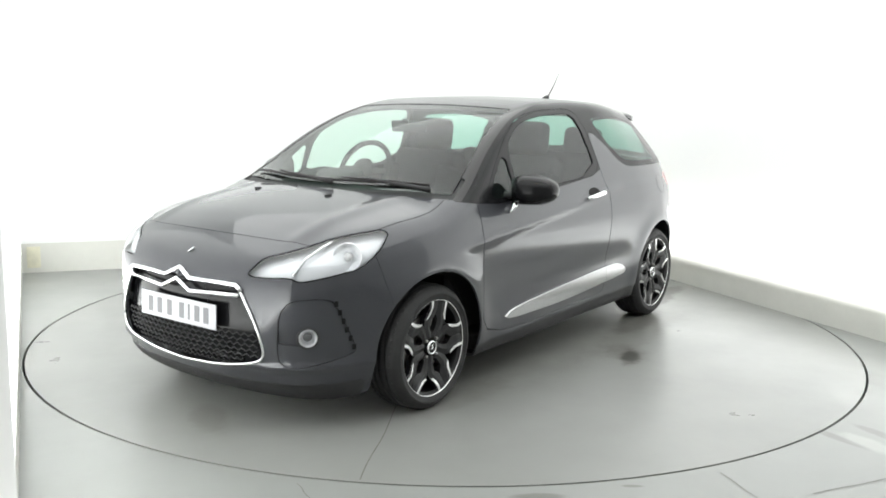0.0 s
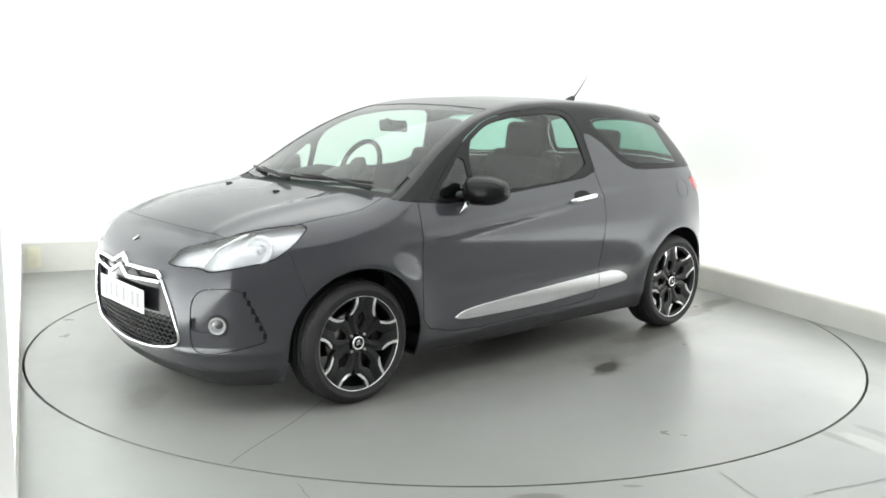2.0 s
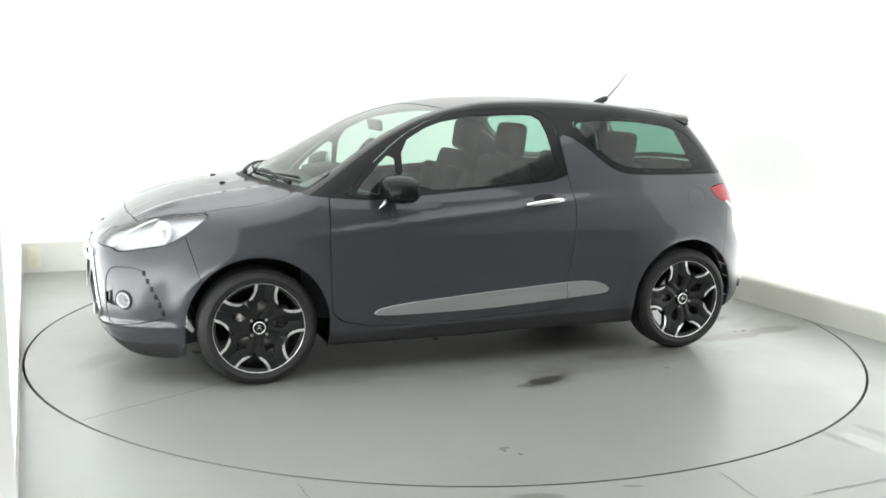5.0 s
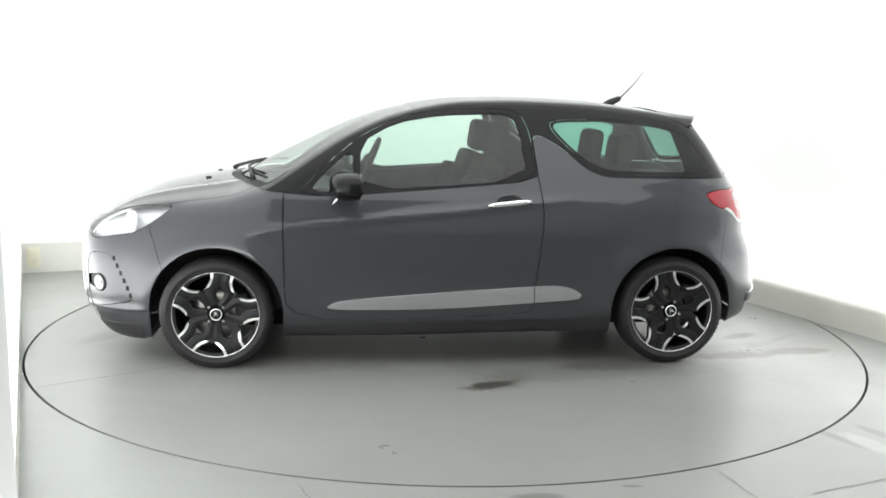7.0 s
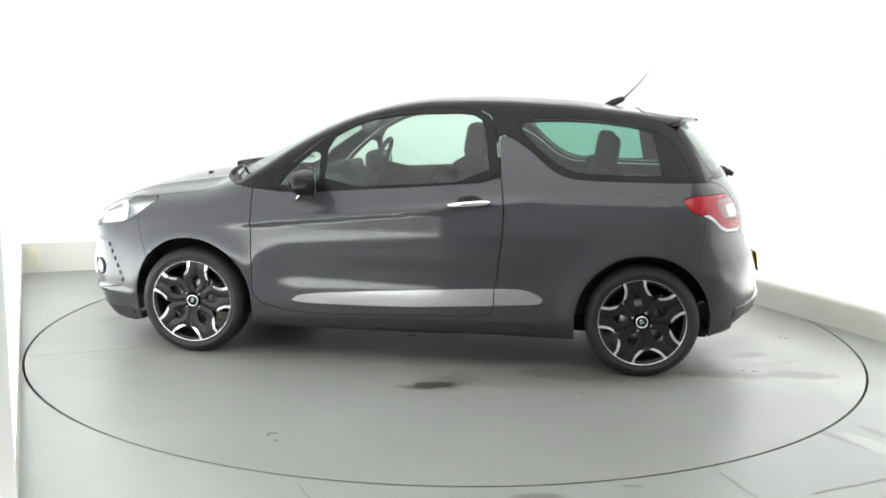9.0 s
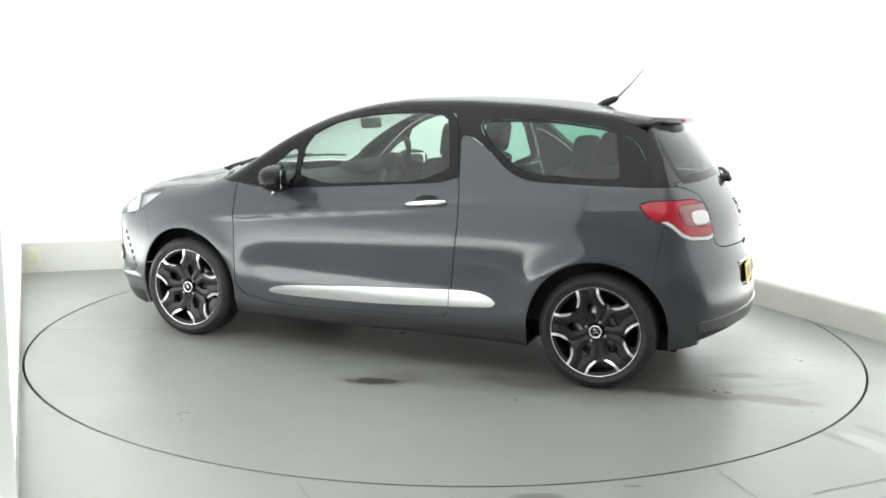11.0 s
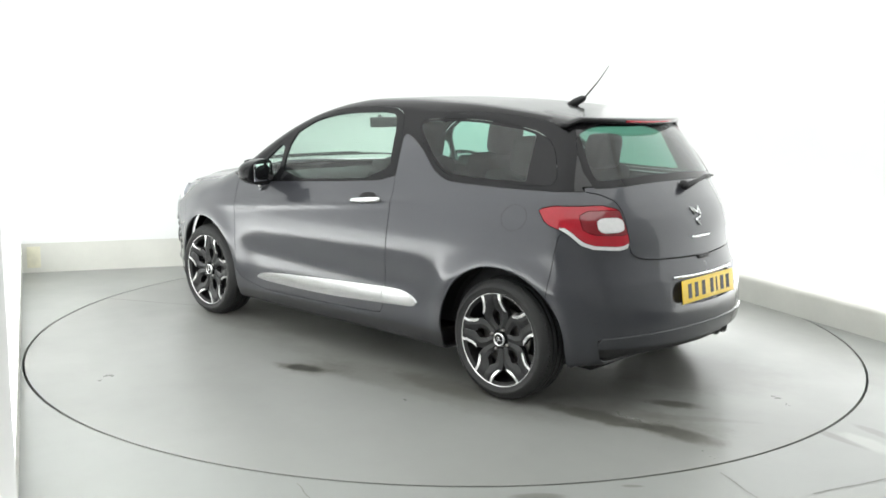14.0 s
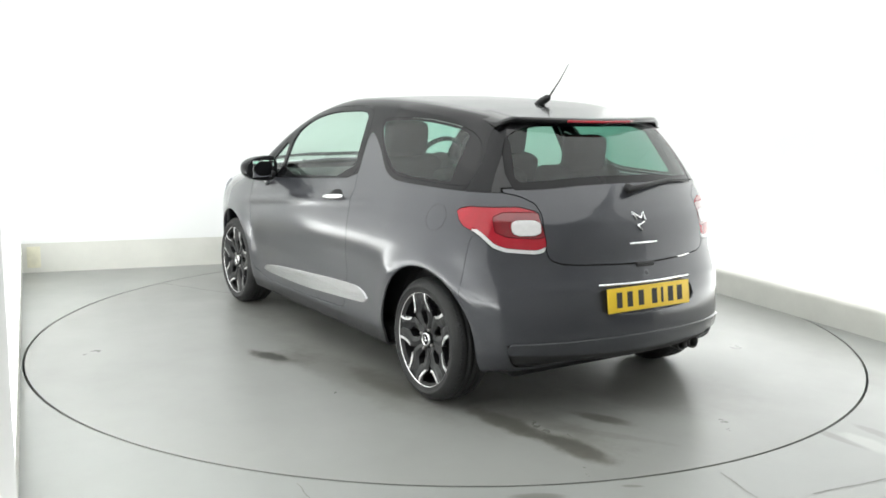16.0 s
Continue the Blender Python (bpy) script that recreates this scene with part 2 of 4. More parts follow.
def wall_strip(name, path, z0, z1, thick, material, label):
    """An upright slab along a path; thick goes to the path's left."""
    bm = bmesh.new()
    n = len(path)
    inner = [Vector((*p, 0)) for p in path]
    outer = []
    for i in range(n):
        d = Vector((0, 0, 0))
        if i:
            d += (inner[i] - inner[i - 1]).normalized()
        if i < n - 1:
            d += (inner[i + 1] - inner[i]).normalized()
        d.normalize()
        outer.append(inner[i] + Vector((-d.y, d.x, 0)) * thick)
    cols = [[bm.verts.new((p.x, p.y, z)) for p, z in ((a, z0), (a, z1), (b, z1), (b, z0))] for a, b in zip(inner, outer)]
    for p, q in zip(cols, cols[1:]):
        for k in range(4):
            bm.faces.new((p[k], p[(k + 1) % 4], q[(k + 1) % 4], q[k]))
    bm.faces.new(cols[0][::-1])
    bm.faces.new(cols[-1])
    bmesh.ops.recalc_face_normals(bm, faces=bm.faces[:])
    return tagged(part(name, bm, material, None), label, "wall", kind="structure")


def floor_with_hole():
    bm = bmesh.new()
    n = 160
    ring = [bm.verts.new(((TABLE_R + 0.013) * math.cos(2 * math.pi * i / n), (TABLE_R + 0.013) * math.sin(2 * math.pi * i / n), 0)) for i in range(n)]
    far = [bm.verts.new((10.0 * math.cos(2 * math.pi * i / n), 10.0 * math.sin(2 * math.pi * i / n), 0)) for i in range(n)]
    low = [bm.verts.new((v.co.x, v.co.y, -0.12)) for v in ring]
    for i in range(n):
        j = (i + 1) % n
        bm.faces.new((ring[i], far[i], far[j], ring[j]))
        bm.faces.new((low[i], ring[i], ring[j], low[j]))
    bmesh.ops.recalc_face_normals(bm, faces=bm.faces[:])
    return tagged(part("floor", bm, FLOOR, None), "pale grey-green painted concrete floor, scuffed and glossy", "floor", kind="structure")


floor_with_hole()
pit = lathe([(0.0, -0.12), (2.6, -0.12)], 96, "Z")
tagged(part("turntable_pit", pit, JOINT, None), "dark recess under the turntable's edge", "floor", kind="structure")


# the back corner is a wide curve
def corner_arc(radius, n=14):
    c = Vector(CORNER)
    u, v = (Vector(RIGHT_END) - c).normalized(), (Vector(POST) - c).normalized()
    a, b = c + u * radius, c + v * radius
    return [tuple(a * (1 - t) ** 2 + c * 2 * t * (1 - t) + b * t * t) for t in [i / n for i in range(n + 1)]]


ARC = corner_arc(1.15)

# low boards round the floor
wall_strip("kerb_right", [RIGHT_END] + ARC[:8], 0, KERB_H, -0.05, KERB, "low off-white board along the side of the floor")
wall_strip("kerb_back", ARC[7:] + [POST], 0, KERB_H, -0.05, KERB, "low off-white board along the back of the floor")
wall_strip("kerb_left", [POST, LEFT_END], 0, KERB_H, -0.05, KERB, "low off-white board ending at the open side")


def studio_shell():
    """White walls above the boards, rounded into the ceiling; an unseen pale wall is added far back on the camera's
    side.
    """
    wall_strip("wall_back", ARC[7:] + [POST], KERB_H, 3.6, -0.12, WALL, "white studio wall, brightly lit")
    wall_strip("wall_right", [(4.69, -4.53)] + ARC[:8], KERB_H, 3.6, -0.12, WALL, "white studio wall, brightly lit")
    wall_strip("wall_left", [POST, LEFT_END], KERB_H, 3.6, -0.12, WALL, "white studio wall ending at the open side")
    wall_strip("wall_entrance", [(-0.895, -4.0), (-4.6, -4.4), (-4.6, -7.0), (4.69, -7.0), (4.69, -4.53)], 0, 3.6, -0.12, GREY_WALL, "unseen pale grey wall behind the camera, bouncing light onto the car")
    bm = bmesh.new()
    vs = [bm.verts.new((x, y, 3.6)) for x, y in ((-6.5, -7.4), (6.5, -7.4), (6.5, 5), (-6.5, 5))]
    bm.faces.new(vs)
    r = bmesh.ops.extrude_face_region(bm, geom=bm.faces[:])
    bmesh.ops.translate(bm, verts=[v for v in r["geom"] if isinstance(v, bmesh.types.BMVert)], vec=(0, 0, 0.1))
    bmesh.ops.recalc_face_normals(bm, faces=bm.faces[:])
    tagged(part("ceiling", bm, WALL, None), "white studio ceiling", "ceiling", kind="structure")


# pale, so that the added unseen wall bounces light onto the car's near side
GREY_WALL = mat("grey_wall_paint", (0.80, 0.80, 0.79), 0.8, vary=0.05, scale=1.5)
studio_shell()

# ---- turntable ----
TABLE_Z = 0.0
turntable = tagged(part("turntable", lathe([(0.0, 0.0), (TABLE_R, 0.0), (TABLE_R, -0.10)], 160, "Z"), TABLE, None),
                   "round turntable set flush in the floor, scuffed grey paint with painted shade under the car", "turntable")
for f in turntable.data.polygons:
    f.use_smooth = False


def strip(name, a, b, width, material, parent, label=""):
    """A thin dark line lying on the floor."""
    a, b = Vector((*a, 0)), Vector((*b, 0))
    d = (b - a).normalized()
    n = Vector((-d.y, d.x, 0)) * width / 2
    bm = bmesh.new()
    k = 9
    rows = []
    for i in range(k):
        p = a.lerp(b, i / (k - 1)) + n * (1.6 * math.sin(7.1 * i) if 0 < i < k - 1 else 0)
        w = 0.45 + 0.55 * abs(math.sin(3.3 * i + 1))
        rows.append((bm.verts.new(p + n * w + Vector((0, 0, 0.002))), bm.verts.new(p - n * w + Vector((0, 0, 0.002)))))
    for p, q in zip(rows, rows[1:]):
        bm.faces.new((p[0], p[1], q[1], q[0]))
    bmesh.ops.recalc_face_normals(bm, faces=bm.faces[:])
    return part(name, bm, material, parent, label)


CRACK = mat("crack_dirt", (0.19, 0.185, 0.17), 0.8, vary=0.3, scale=20)
for a, b in (((-0.546, -2.462), (-0.481, -2.583)), ((-0.481, -2.583), (-0.30, -3.05)), ((1.095, -2.283), (1.166, -2.507)), ((1.39, -2.462), (1.735, -2.306))):
    tagged(strip("floor_crack", a, b, 0.004, CRACK, None), "thin dark crack in the painted floor", "crack", kind="structure")
strip("plate_seam", (-2.13, -1.18), (-1.56, -0.85), 0.006, CRACK, turntable, "dark seam in the table's surface")
strip("plate_seam", (-1.56, -0.85), (-0.9, -0.46), 0.005, CRACK, turntable, "dark seam in the table's surface")
# yellowed patch at the end of the back board
d = (Vector(CORNER) - Vector(POST)).normalized()
q = Vector(POST) + d * 0.09
bm = box(0.10, 0.004, 0.17, (0, 0, 0), 0.0015)
bm.transform(Matrix.Translation((q.x - 0.0, q.y - 0.004, 0.125)) @ Matrix.Rotation(math.atan2(d.y, d.x), 4, "Z"))
tagged(part("kerb_patch", bm, KERB_STAIN, None), "yellowed patch at the board's end", "patch", kind="structure")


# ---- car body: one smooth solid, given by the plan, profile and section curves of its panels ----
def curve(*pts):
    """A smooth function through (x, y) points."""
    xs, ys = np.array([p[0] for p in pts], float), np.array([p[1] for p in pts], float)
    o = xs.argsort()
    xs, ys = xs[o], ys[o]
    h, d = np.diff(xs), np.diff(ys) / np.diff(xs)
    m = np.empty_like(ys)
    m[0], m[-1] = d[0], d[-1]
    m[1:-1] = np.where(d[:-1] * d[1:] > 0, 2 * d[:-1] * d[1:] / np.where(d[:-1] + d[1:] == 0, 1, d[:-1] + d[1:]), 0)

    def f(x):
        x = np.asarray(x, float)
        i = np.clip(np.searchsorted(xs, x) - 1, 0, len(h) - 1)
        t = np.clip((x - xs[i]) / h[i], 0, 1)
        v = ys[i] * (1 + 2 * t) * (1 - t) ** 2 + h[i] * m[i] * t * (1 - t) ** 2 + ys[i + 1] * t * t * (3 - 2 * t) - h[i] * m[i + 1] * t * t * (1 - t)
        return v + np.where(x < xs[0], (x - xs[0]) * m[0], 0) + np.where(x > xs[-1], (x - xs[-1]) * m[-1], 0)
    return f


TOP = curve((2.15, 0.50), (2.02, 0.69), (1.93, 0.770), (1.845, 0.820), (1.75, 0.866), (1.63, 0.912), (1.5, 0.945), (1.37, 0.968), (1.24, 0.985), (1.15, 1.0),
            (1.0, 1.075), (0.85, 1.15), (0.7, 1.225), (0.5, 1.312), (0.3, 1.376), (0.1, 1.417), (-0.1, 1.441), (-0.4, 1.449), (-0.77, 1.438), (-1.1, 1.406), (-1.3, 1.378), (-1.55, 1.328), (-1.9, 1.22))
CROWN = curve((2.0, 0.10), (1.7, 0.14), (1.4, 0.17), (1.15, 0.16), (0.95, 0.22), (0.6, 0.15), (0.3, 0.09), (0.0, 0.06), (-1.0, 0.065), (-1.4, 0.08))
NOSE = curve((0.10, 1.86), (0.18, 1.95), (0.25, 2.0), (0.35, 2.032), (0.45, 2.04), (0.55, 2.037), (0.65, 2.03), (0.72, 2.02), (0.85, 1.98), (1.2, 1.85))
TAIL = curve((0.10, -1.74), (0.20, -1.84), (0.30, -1.905), (0.40, -1.922), (0.5, -1.915), (0.6, -1.893), (0.66, -1.868), (0.72, -1.848), (0.80, -1.835), (0.89, -1.808),
             (0.95, -1.775), (1.0, -1.742), (1.136, -1.640), (1.25, -1.548), (1.33, -1.475), (1.5, -1.32))
SECTION = curve((0.10, 0.785), (0.18, 0.808), (0.25, 0.822), (0.33, 0.832), (0.45, 0.838), (0.6, 0.846), (0.72, 0.846), (0.82, 0.835), (0.90, 0.812), (0.96, 0.788),
                (1.05, 0.755), (1.15, 0.716), (1.25, 0.674), (1.35, 0.622), (1.5, 0.535))
PLAN = curve((2.1, 0.40), (1.95, 0.25), (1.8, 0.155), (1.6, 0.08), (1.4, 0.035), (1.232, 0.012), (1.0, 0.0), (-0.9, 0.0), (-1.232, 0.015), (-1.45, 0.05), (-1.65, 0.115), (-1.8, 0.20), (-1.95, 0.33))
WHEEL_X, WHEEL_Z, ARCH_R = 1.232, 0.303, 0.352


def step(a, b, x):
    t = np.clip((x - a) / (b - a), 0, 1)
    return t * t * (3 - 2 * t)


def smax(a, b, k):
    h = np.maximum(k - np.abs(a - b), 0) / k
    return np.maximum(a, b) + h * h * k / 4


def faces_of(x, y, z):
    """Distances to the four skins: flank, top, nose, tail."""
    y = np.abs(y)
    w = SECTION(z) - PLAN(x)
    w = w - 0.10 * step(-0.6, -1.5, x) * step(0.98, 1.35, z) - 0.03 * step(1.1, 1.7, x) * step(0.6, 0.9, z)
    for s in (1, -1):
        r = np.hypot(x - s * WHEEL_X, z - WHEEL_Z)
        w = w + 0.016 * np.exp(-((r - 0.36) / 0.075) ** 2) * step(0.1, 0.35, z)
    w = w - 0.014 * np.exp(-((z - 0.50) / 0.10) ** 2) * step(0.95, 0.6, np.abs(x))
    w = w + 0.009 * np.exp(-((z - 0.8445 + 0.1 * x) / 0.024) ** 2) * step(1.15, 0.75, x) * step(-0.75, -0.45, x)
    w = w + 0.010 * np.exp(-((z - 0.30) / 0.022) ** 2) * step(1.5, 1.7, x)
    slope = (TOP(x + 0.01) - TOP(x - 0.01)) / 0.02
    crown = CROWN(x)
    ridge = 0.010 * np.exp(-((y - 0.495 + 0.04 * (x - 1.4)) / 0.045) ** 2) * step(1.05, 1.2, x) * step(1.86, 1.7, x)
    top = (z - (TOP(x) + ridge - crown * y * y)) / np.sqrt(1 + slope * slope)
    nose = x - (NOSE(z) + 0.014 * np.exp(-((z - 0.282 - 0.03 * y) / 0.02) ** 2) * step(0.25, 0.5, y) - 0.24 * y * y - 0.30 * y ** 5)
    sl = (TAIL(z + 0.01) - TAIL(z - 0.01)) / 0.02
    tail = (TAIL(z) + 0.36 * y * y + 0.25 * y ** 5 - x) / np.sqrt(1 + sl * sl)
    return y - w, top, nose, tail


def skin(p):
    x, y, z = p[..., 0], p[..., 1], p[..., 2]
    a, b, c, d = faces_of(x, y, z)
    k = 0.055 + 0.05 * step(0.9, 1.3, x)
    e = smax(b, c, 0.06)
    e = smax(e, d, 0.05)
    v = smax(a, e, k)
    return smax(v, 0.165 - 0.028 * step(1.45, 1.65, x) + 0.012 * step(0.3, -0.5, x) + 0.045 * step(-1.5, -1.62, x) + 0.035 * step(-1.62, -1.85, x) - z, 0.03)


def normals(p):
    e = 1e-3
    g = np.stack([skin(p + e * v) - skin(p - e * v) for v in np.eye(3)], -1)
    return g / np.linalg.norm(g, axis=-1, keepdims=True)


def reach(o, d, lo=0.02, hi=1.6, n=36):
    """Where rays from inside leave the solid."""
    lo, hi = np.full(o.shape[:-1], lo), np.full(o.shape[:-1], hi)
    for _ in range(n):
        m = (lo + hi) / 2
        inside = skin(o + m[..., None] * d) < 0
        lo, hi = np.where(inside, m, lo), np.where(inside, hi, m)
    return o + lo[..., None] * d


def shell(na=150, nx=170, nc=64):
    """The half-body's skin (y >= 0) as triangles."""
    phi = np.pi / 2 - np.linspace(0, np.pi, na)
    ring = np.stack([0 * phi, np.cos(phi), np.sin(phi)], -1)
    ring[0], ring[-1] = (0, 0, 1), (0, 0, -1)
    o, d = [], []
    x0, x1, zc = -1.15, 1.25, 0.66
    for a in np.linspace(np.pi / 2, 0, nc)[:-1]:
        o.append(np.tile((x0, 0, zc), (na, 1)))
        d.append(np.cos(a) * ring + np.sin(a) * np.array((-1, 0, 0)))
    for x in np.linspace(x0, x1, nx):
        o.append(np.tile((x, 0, zc), (na, 1)))
        d.append(ring)
    for a in np.linspace(0, np.pi / 2, nc)[1:]:
        o.append(np.tile((x1, 0, zc), (na, 1)))
        d.append(np.cos(a) * ring + np.sin(a) * np.array((1, 0, 0)))
    v = reach(np.array(o), np.array(d))
    v[:, 0, 1] = v[:, -1, 1] = 0
    n = v.shape[0]
    idx = np.arange(n * na).reshape(n, na)
    a, b, c, e = idx[:-1, :-1].ravel(), idx[1:, :-1].ravel(), idx[1:, 1:].ravel(), idx[:-1, 1:].ravel()
    return v.reshape(-1, 3), np.concatenate([np.stack([a, b, c], 1), np.stack([a, c, e], 1)])


def carve(mesh, s):
    """Splits triangles along s = 0: what lies where s < 0, and the rest."""
    v, f = mesh
    if len(f) == 0:
        return mesh, mesh
    neg = s < 0
    cnt = neg[f].sum(1)
    mixed = f[(cnt == 1) | (cnt == 2)]
    one = (neg[mixed].sum(1) == 1)
    odd = np.where(one[:, None], neg[mixed], ~neg[mixed]).argmax(1) if len(mixed) else np.zeros(0, int)
    r = np.arange(len(mixed))
    a, b, c = mixed[r, odd], mixed[r, (odd + 1) % 3], mixed[r, (odd + 2) % 3]
    e = np.concatenate([np.stack([a, b], 1), np.stack([a, c], 1)])
    e.sort(axis=1)
    u, inv = np.unique(e[:, 0] * len(v) + e[:, 1], return_inverse=True)
    p, q = u // len(v), u % len(v)
    t = (s[p] / (s[p] - s[q]))[:, None]
    nv = np.concatenate([v, v[p] * (1 - t) + v[q] * t])
    ab, ac = len(v) + inv[:len(mixed)], len(v) + inv[len(mixed):]
    tip = np.stack([a, ab, ac], 1)
    rest = np.concatenate([np.stack([ab, b, c], 1), np.stack([ab, c, ac], 1)])
    two = np.concatenate([one, one])
    return (compact(nv, np.concatenate([f[cnt == 3], tip[one], rest[~two]])), compact(nv, np.concatenate([f[cnt == 0], tip[~one], rest[two]])))


def compact(v, f):
    if len(f) == 0:
        return np.zeros((0, 3)), f
    u, inv = np.unique(f, return_inverse=True)
    return v[u], inv.reshape(f.shape)


def gap_cut(mesh, field, gap=0.0022):
    """The panel inside field, and the rest, with a shut line between them."""
    ins, _ = carve(mesh, field(mesh[0]) + gap)
    _, out = carve(mesh, field(mesh[0]) - gap)
    return ins, out


def rounded(poly, times=2):
    p = np.array(poly, float)
    for _ in range(times):
        q = np.roll(p, -1, 0)
        p = np.stack([0.8 * p + 0.2 * q, 0.2 * p + 0.8 * q], 1).reshape(-1, 2)
    return p


def inside(poly, u, v):
    """Signed distance to a closed outline, negative within."""
    best, win = np.full(u.shape, 1e9), np.zeros(u.shape, bool)
    for (ax, ay), (bx, by) in zip(poly, np.roll(poly, -1, 0)):
        dx, dy = bx - ax, by - ay
        t = np.clip(((u - ax) * dx + (v - ay) * dy) / (dx * dx + dy * dy + 1e-12), 0, 1)
        best = np.minimum(best, np.hypot(u - ax - t * dx, v - ay - t * dy))
        win ^= ((ay > v) != (by > v)) & (u < dx * (v - ay) / (by - ay + 1e-15) + ax)
    return np.where(win, -best, best)


def panel(name, mesh, material, parent, mirror=False, join=False, rim=0.012, inset=0.0, label="", only_right=False):
    """A piece of skin with turned-in edges. join: with its mirror image, as one piece across the middle."""
    v, f = mesh
    n = normals(v)
    v = v - inset * n
    if rim:
        e = np.concatenate([f[:, [0, 1]], f[:, [1, 2]], f[:, [2, 0]]])
        k = np.sort(e, 1)
        _, idx, c = np.unique(k[:, 0] * len(v) + k[:, 1], return_index=True, return_counts=True)
        be = e[idx[c == 1]]
        if join:
            be = be[~((np.abs(v[be[:, 0], 1]) < 1e-6) & (np.abs(v[be[:, 1], 1]) < 1e-6))]
        b = len(v)
        m = len(be)
        v2 = np.concatenate([v, v[be[:, 0]], v[be[:, 1]], v[be[:, 0]] - rim * n[be[:, 0]], v[be[:, 1]] - rim * n[be[:, 1]]])
        side = np.cross(v[be[:, 1]] - v[be[:, 0]], n[be[:, 0]])
        side /= np.linalg.norm(side, axis=1, keepdims=True) + 1e-12
        n2 = np.concatenate([n, 0.8 * n[be[:, 0]] + 0.6 * side, 0.8 * n[be[:, 1]] + 0.6 * side, side, side])
        i = np.arange(m)
        f = np.concatenate([f, np.stack([b + m + i, b + i, b + 2 * m + i], 1), np.stack([b + m + i, b + 2 * m + i, b + 3 * m + i], 1)])
        v, n = v2, n2
    flip = np.array([1, -1, 1])
    if join:
        f = np.concatenate([f, f[:, ::-1] + len(v)])
        v, n = np.concatenate([v, v * flip]), np.concatenate([n, n * flip])
    elif only_right:
        v, n, f = v * flip, n * flip, f[:, ::-1]
    me = bpy.data.meshes.new(name)
    me.vertices.add(len(v))
    me.vertices.foreach_set("co", v.ravel())
    me.loops.add(f.size)
    me.loops.foreach_set("vertex_index", f.ravel().astype(np.int32))
    me.polygons.add(len(f))
    me.polygons.foreach_set("loop_start", np.arange(0, f.size, 3, dtype=np.int32))
    me.polygons.foreach_set("use_smooth", np.ones(len(f), bool))
    me.update(calc_edges=True)
    me.validate()
    n = n / (np.linalg.norm(n, axis=1, keepdims=True) + 1e-12)
    if len(me.vertices) == len(n):
        me.normals_split_custom_set_from_vertices(n.tolist())
    ob = part(name, me, material, parent, label)
    return ob


def both(name, mesh, material, parents, **kw):
    return [panel(name, mesh, material, parents[0], **kw), panel(name, mesh, material, parents[1], only_right=True, **kw)]


# outlines of the panels: side views in x-z, front and rear views in y-z, lamps in their own facing plane
GREENHOUSE = rounded([(1.02, 0.955), (0.90, 0.938), (0.66, 0.917), (0.08, 0.96), (-0.475, 1.008), (-0.462, 1.12), (-0.447, 1.246), (-0.50, 1.243), (-0.61, 1.178), (-0.73, 1.075),
                      (-0.80, 1.043), (-0.87, 1.027), (-1.25, 1.022), (-1.90, 1.028), (-1.90, 1.7), (1.02, 1.7)], 1)
DOOR = rounded([(0.866, 0.246), (0.876, 0.60), (0.878, 0.80), (0.87, 1.2), (-0.40, 1.30), (-0.478, 1.0), (-0.50, 0.81), (-0.462, 0.45), (-0.448, 0.32), (-0.42, 0.289)], 2)
MAIN_GLASS = rounded([(0.482, 0.950), (0.474, 1.200), (0.29, 1.305), (0.055, 1.346), (-0.29, 1.360), (-0.365, 1.318), (-0.418, 1.010)], 1)
TRI_GLASS = rounded([(0.745, 0.942), (0.678, 1.03), (0.518, 1.172), (0.508, 0.95)], 1)
DOOR_FRAME = rounded([(0.82, 0.915), (0.68, 1.065), (0.485, 1.228), (0.29, 1.33), (0.055, 1.373), (-0.31, 1.388), (-0.415, 1.338), (-0.475, 1.0), (0.0, 0.93)], 1)
QUARTER_GLASS = rounded([(-0.535, 1.328), (-0.56, 1.262), (-0.66, 1.162), (-0.77, 1.082), (-0.88, 1.046), (-1.30, 1.042), (-1.47, 1.046), (-1.36, 1.235), (-1.22, 1.30), (-0.9, 1.338)], 2)
HEADLIGHT = rounded([(-1.257, 0.684), (-1.256, 0.705), (-1.19, 0.762), (-1.081, 0.788), (-0.876, 0.845), (-0.631, 0.867), (-0.697, 0.778), (-0.787, 0.714), (-0.918, 0.692), (-1.059, 0.669), (-1.085, 0.690)], 1)
FOG_PANEL = rounded([(-1.135, 0.592), (-0.919, 0.605), (-0.874, 0.52), (-0.835, 0.441), (-0.800, 0.352), (-0.898, 0.330), (-1.087, 0.298), (-1.150, 0.33)], 2)
GRILLE = rounded([(-0.1, 0.652), (0.343, 0.648), (0.382, 0.612), (0.46, 0.474), (0.488, 0.361), (0.455, 0.320), (0.249, 0.280), (0.0, 0.267), (-0.1, 0.267)], 2)
TAIL_LAMP = rounded([(-0.452, 0.960), (-0.824, 0.968), (-0.868, 0.86), (-0.882, 0.80), (-0.868, 0.760), (-0.666, 0.772), (-0.570, 0.85), (-0.486, 0.878)], 1)
REAR_GLASS = rounded([(-0.2, 1.060), (0.216, 1.058), (0.45, 1.040), (0.598, 1.036), (0.49, 1.40), (-0.2, 1.42)], 1)
TAILGATE = rounded([(-0.2, 0.704), (0.0, 0.704), (0.42, 0.714), (0.487, 0.738), (0.503, 0.80), (0.487, 0.972), (0.56, 1.015), (0.62, 1.024), (0.62, 1.048), (-0.2, 1.07)], 1)
PLATE_BAY = rounded([(-0.3, 0.622), (0.285, 0.622), (0.335, 0.490), (-0.3, 0.490)], 2)


def lamp_u(v):
    return -0.766 * v[:, 0] + 0.643 * v[:, 1]


def tail_u(v):
    return 0.7071 * (v[:, 0] + v[:, 1])


